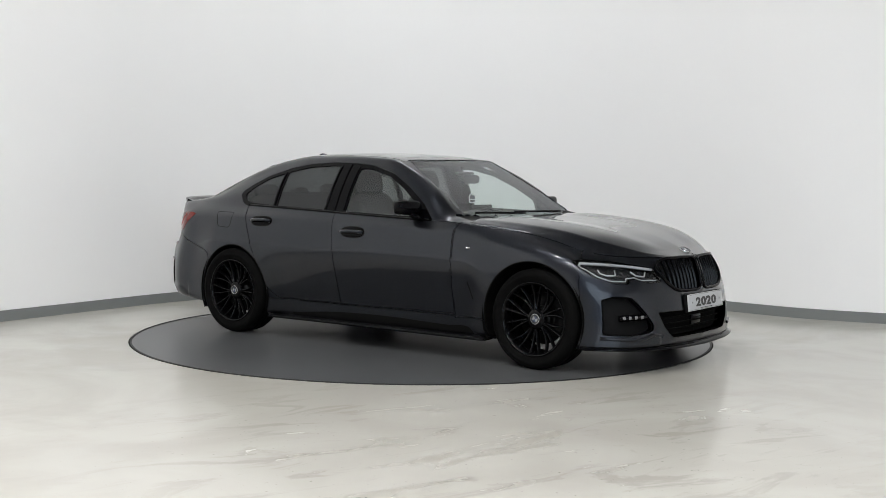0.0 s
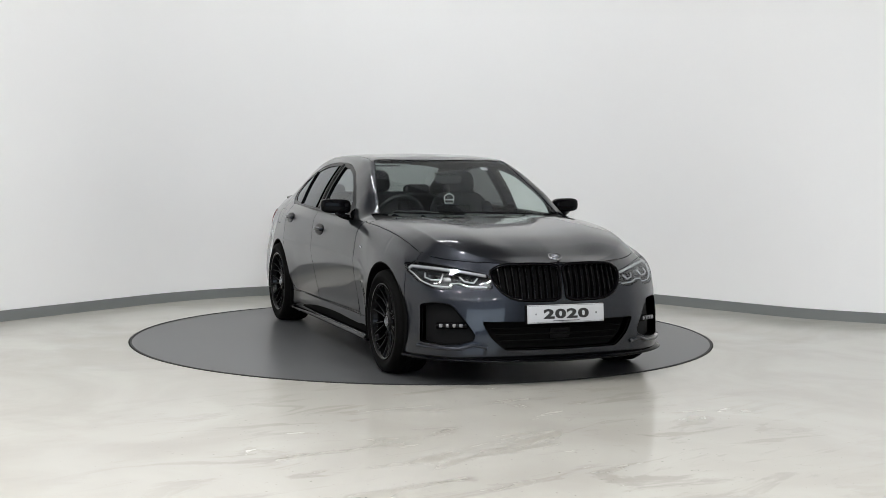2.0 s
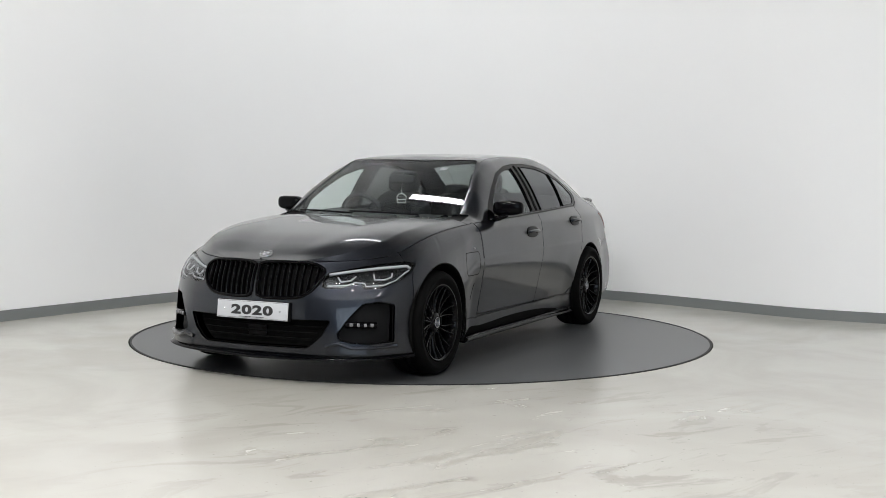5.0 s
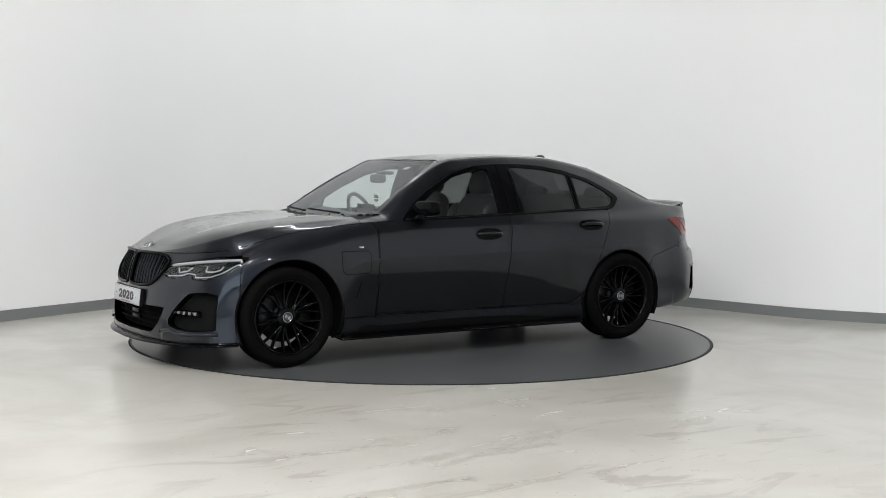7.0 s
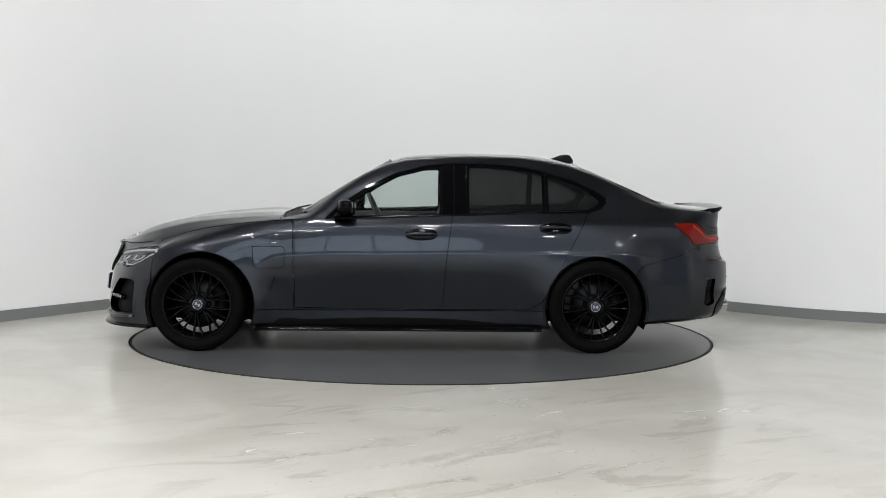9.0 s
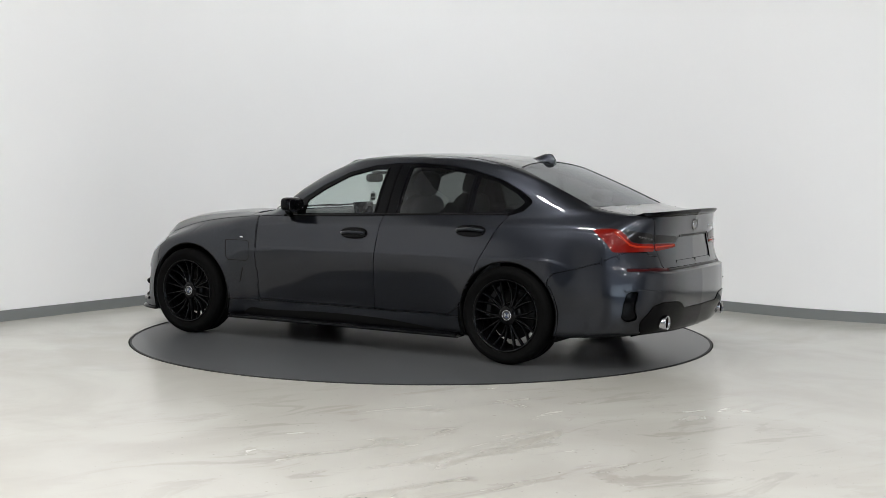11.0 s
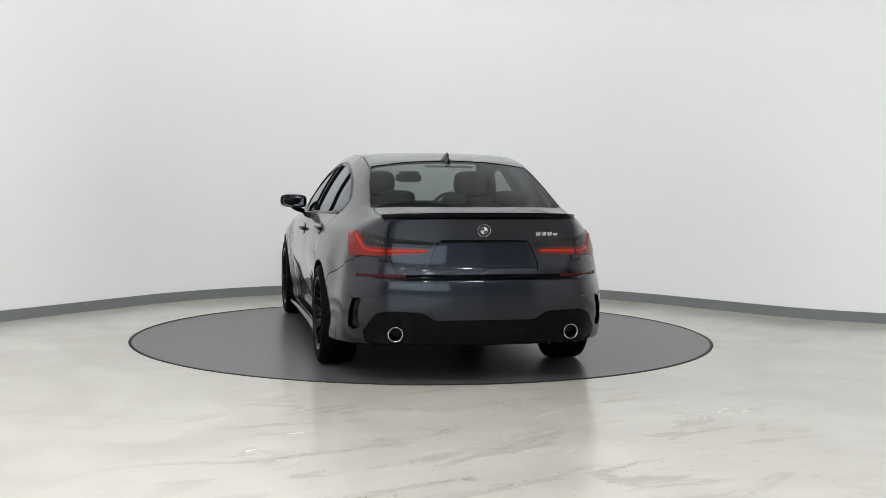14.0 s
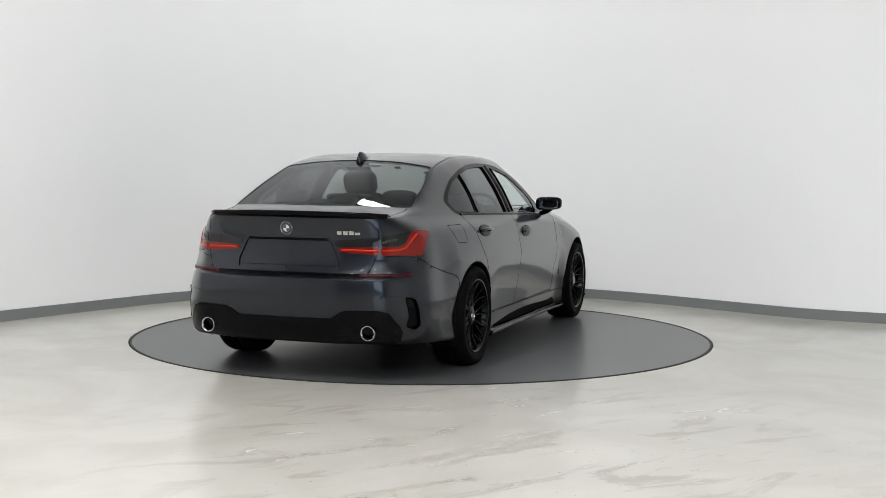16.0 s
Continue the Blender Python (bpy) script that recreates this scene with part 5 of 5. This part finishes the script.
    roundel(facing(p + n * .004, Vector((n.x, 0, n.z))), .041, PARTS["bonnet", 0])
    for k in range(4):
        y = -.345 - .038 * k
        h = .024 if k < 3 else .016
        q, nn = surf(y, .928 - (.026 - h) / 2, "R")
        m = facing(q, nn)
        v, f = bevel_box(-.015, .015, -h / 2, h / 2, -.002, .003, .0015)
        cpart("model_bar", turned(v, m), f, M_STEEL, bl, "small steel lettering bar")
    # plate fixings in the recess
    pp = PARTS["plate_panel", 0]
    for y in (-.13, -.06, .03, .11):
        q, nn = surf(y, .80, "R", .014)
        v, f = superbox(q, (.003, .006, .006), .8, 10)
        cpart("plate_screw", v, f, M_SILVER, pp)
    # number-plate lamp ledge and boot button
    v, f = strip([(-.27, .884), (0, .884), (.27, .884)], "R", .012, .010)
    cpart("boot_grip", v, f, M_GLOSS, bl)
    # roof aerial
    vs, fs = [], []
    n = 15
    for i in range(n):
        f = i / (n - 1)
        x = -2.605 - .175 * f
        top = .058 * math.sin(min(1, f * 1.22) * math.pi / 2) ** 1.3 * (1 if f < .86 else 1 - (f - .86) * 3.2)
        w = .034 * math.sin(math.pi * (.12 + .80 * f)) + .006
        z0 = surf(x, 0, "T")[0].z - .004
        for k in range(9):
            a = math.pi * k / 8
            vs.append((x, w * math.cos(a) * (1 - .35 * math.sin(a)), z0 + .010 * math.sin(a) + top * math.sin(a) ** 2))
    for i in range(n - 1):
        for k in range(8):
            fs.append((9 * i + k, 9 * i + k + 1, 9 * i + 10 + k, 9 * i + 9 + k))
    fs += [tuple(range(9)), tuple(range(9 * n - 1, 9 * n - 10, -1))]
    cpart("roof_aerial", vs, fs, M_PAINT, label="gloss dark shark-fin roof aerial")
    # brake lamp strip behind the rear glass
    v, f = bevel_box(-2.80, -2.77, -.17, .17, 1.328, 1.342, .003)
    cpart("high_brake_lamp", v, f, M_SILVER)


M_REDLIT = material("bright_red_lens", (0.36, 0.022, 0.006), 0.2, spec=0.2)
M_SMOKE2 = material("grey_lens_bar", (0.04, 0.04, 0.04), 0.3, spec=0.2)
M_OUTLINE = material("white_ornament_outline", (0.75, 0.75, 0.75), 0.5)


# ---- cabin ----
def build_cabin():
    v, f = bevel_box(-3.30, -0.62, -.74, .74, .29, .44, .03)
    cpart("cabin_floor", v, f, M_SHELL)
    # door linings
    for s in (1, -1):
        v, f = bevel_box(-2.75, -0.75, .745, .775, .30, .955, .012)
        cpart("door_lining", flip(v, s), f, M_DASH)
    # dashboard
    vs, fs = [], []
    prof = [(-.64, .965), (-.75, .985), (-.90, .990), (-1.02, .965), (-1.06, .92), (-1.03, .80), (-1.0, .50)]
    for k in range(25):
        y = -.74 + 1.48 * k / 24
        hump = .030 * math.exp(-((y + .37) / .17) ** 2)
        for i, (x, z) in enumerate(prof):
            vs.append((x, y, z + hump * (1 if i in (2, 3) else 0) - .03 * (abs(y) / .74) ** 4))
    m = len(prof)
    for k in range(24):
        for i in range(m - 1):
            fs.append((m * k + i, m * k + i + 1, m * (k + 1) + i + 1, m * (k + 1) + i))
    cpart("dashboard", vs, fs, M_DASH, label="soft black dashboard")
    v, f = bevel_box(-1.075, -1.06, -.13, .13, .955, 1.045, .006)
    cpart("display_screen", v, f, M_GLOSS, label="black dashboard display")
    # steering wheel, right-hand drive
    m = Matrix.Translation((-1.235, -.37, .945)) @ Matrix.Rotation(radians(24), 4, "Y")
    pts = [m @ Vector((0, .182 * math.cos(2 * math.pi * k / 40), .182 * math.sin(2 * math.pi * k / 40))) for k in range(41)]
    sw = cpart("steering_wheel", *tube(pts, .015, 10, False), M_DASH, label="black steering wheel")
    v, f = superbox((0, 0, 0), (.03, .075, .06), .6, 18)
    cpart("wheel_boss", turned(v, m), f, M_DASH, sw)
    for a in (0, 180, 270):
        d = Vector((0, math.cos(radians(a)), math.sin(radians(a))))
        cpart("wheel_spoke", *tube([m @ (d * .05), m @ (d * .175)], .014, 8), M_SILVER if a == 270 else M_DASH, sw)
    # front seats
    for s in (1, -1):
        y = .365 * s
        v, f = superbox((-1.50, y, .52), (.27, .255, .09), .45, 28)
        seat = cpart("front_seat", v, f, M_FABRIC, label="dark leather front seat")
        t = Matrix.Rotation(radians(-17), 3, "Y")
        v, f = superbox((-1.80, y, .81), (.075, .25, .33), .5, 30, t)
        cpart("backrest", v, f, M_FABRIC, seat)
        for k in (1, -1):
            v, f = superbox((-1.76, y + .215 * k, .80), (.085, .05, .26), .55, 20, t)
            cpart("side_bolster", v, f, M_FABRIC, seat)
        v, f = superbox((-1.895, y, 1.205), (.055, .135, .095), .6, 24, t)
        cpart("headrest", v, f, M_FABRIC, seat)
        for k in (1, -1):
            cpart("headrest_rod", *tube([(-1.88, y + .05 * k, 1.08), (-1.895, y + .05 * k, 1.16)], .007, 8), M_SILVER, seat)
    # rear bench, shelf and headrests
    v, f = superbox((-2.62, 0, .58), (.26, .66, .10), .35, 28)
    bench = cpart("rear_bench", v, f, M_FABRIC, label="dark leather rear bench")
    t = Matrix.Rotation(radians(-22), 3, "Y")
    v, f = superbox((-2.90, 0, .84), (.08, .64, .27), .35, 28, t)
    cpart("bench_back", v, f, M_FABRIC, bench)
    for y, w, z in ((.40, .125, 1.115), (-.40, .125, 1.115), (0, .09, 1.085)):
        v, f = superbox((-2.985, y, z), (.045, w, .055), .55, 22, t)
        cpart("rear_headrest", v, f, M_FABRIC, bench)
    v, f = bevel_box(-3.42, -2.96, -.60, .60, .985, 1.015, .01)
    cpart("parcel_shelf", v, f, M_DASH)
    # inner mirror with its foot, hanging ornament, sticker
    v, f = superbox((-1.175, -.005, 1.238), (.018, .108, .034), .5, 26)
    rv = cpart("inner_mirror", v, f, M_DASH, label="black inner rear-view mirror")
    v, f = superbox((-1.235, 0, 1.282), (.05, .085, .014), .6, 20)
    cpart("sensor_housing", v, f, M_DASH, rv)
    cpart("mirror_foot", *tube([(-1.185, 0, 1.29), (-1.18, 0, 1.255)], .011, 8), M_DASH, rv)
    crown = [(-.032, -.036), (.032, -.036), (.040, .012), (.018, .030), (.0, .034), (-.018, .030), (-.040, .012), (-.032, -.036)]
    cx, cz = -1.16, 1.095
    hang = cpart("hanging_ornament", *tube([(cx, a, cz + b) for a, b in crown], .0042, 6), M_OUTLINE, label="white crown-shaped hanging air freshener")
    cpart("ornament_bar", *tube([(cx, -.034, cz - .012), (cx, .034, cz - .012)], .0040, 6), M_OUTLINE, hang)
    v, f = bevel_box(cx - .0015, cx + .0015, -.033, .033, cz - .034, cz + .018, .0007)
    cpart("ornament_panel", v, f, M_SMOKE2, hang)
    cpart("thread", *tube([(cx, 0, cz + .034), (-1.168, 0, 1.205)], .0016, 5), M_OUTLINE, hang)
    q = [surf(-1.215 - .009 * k, .318, "T", .008) for k in range(6)]
    v, f = ribbon([p for p, n in q], [n for p, n in q], .052, .0)
    cpart("windscreen_sticker", v, f, M_WHITE, PARTS["windscreen", 0], "small white paper sticker")
    # wipers and the dark band at the foot of the screen
    for a, b in (((-.625, .42), (-.665, -.16)), ((-.605, -.10), (-.70, -.60))):
        q = []
        for k in range(13):
            x, y = a[0] + (b[0] - a[0]) * k / 12, a[1] + (b[1] - a[1]) * k / 12
            q.append(surf(x, y, "T", -.012)[0])
        w = cpart("wiper", *tube(q, .007, 6), M_BLACK, label="black windscreen wiper")


build_underbody()
build_wheels()
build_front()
build_sides()
build_rear()
build_cabin()


def motions():
    # the turntable carries the car round, evenly
    rows = []
    for k in range(33):
        t = 0.5 * k
        rows.append((t, pose(0, 0, 0, 0, 0, -38.14 - 15.787 * t)))
    walk(car, rows)
    walk(turntable, rows)


motions()
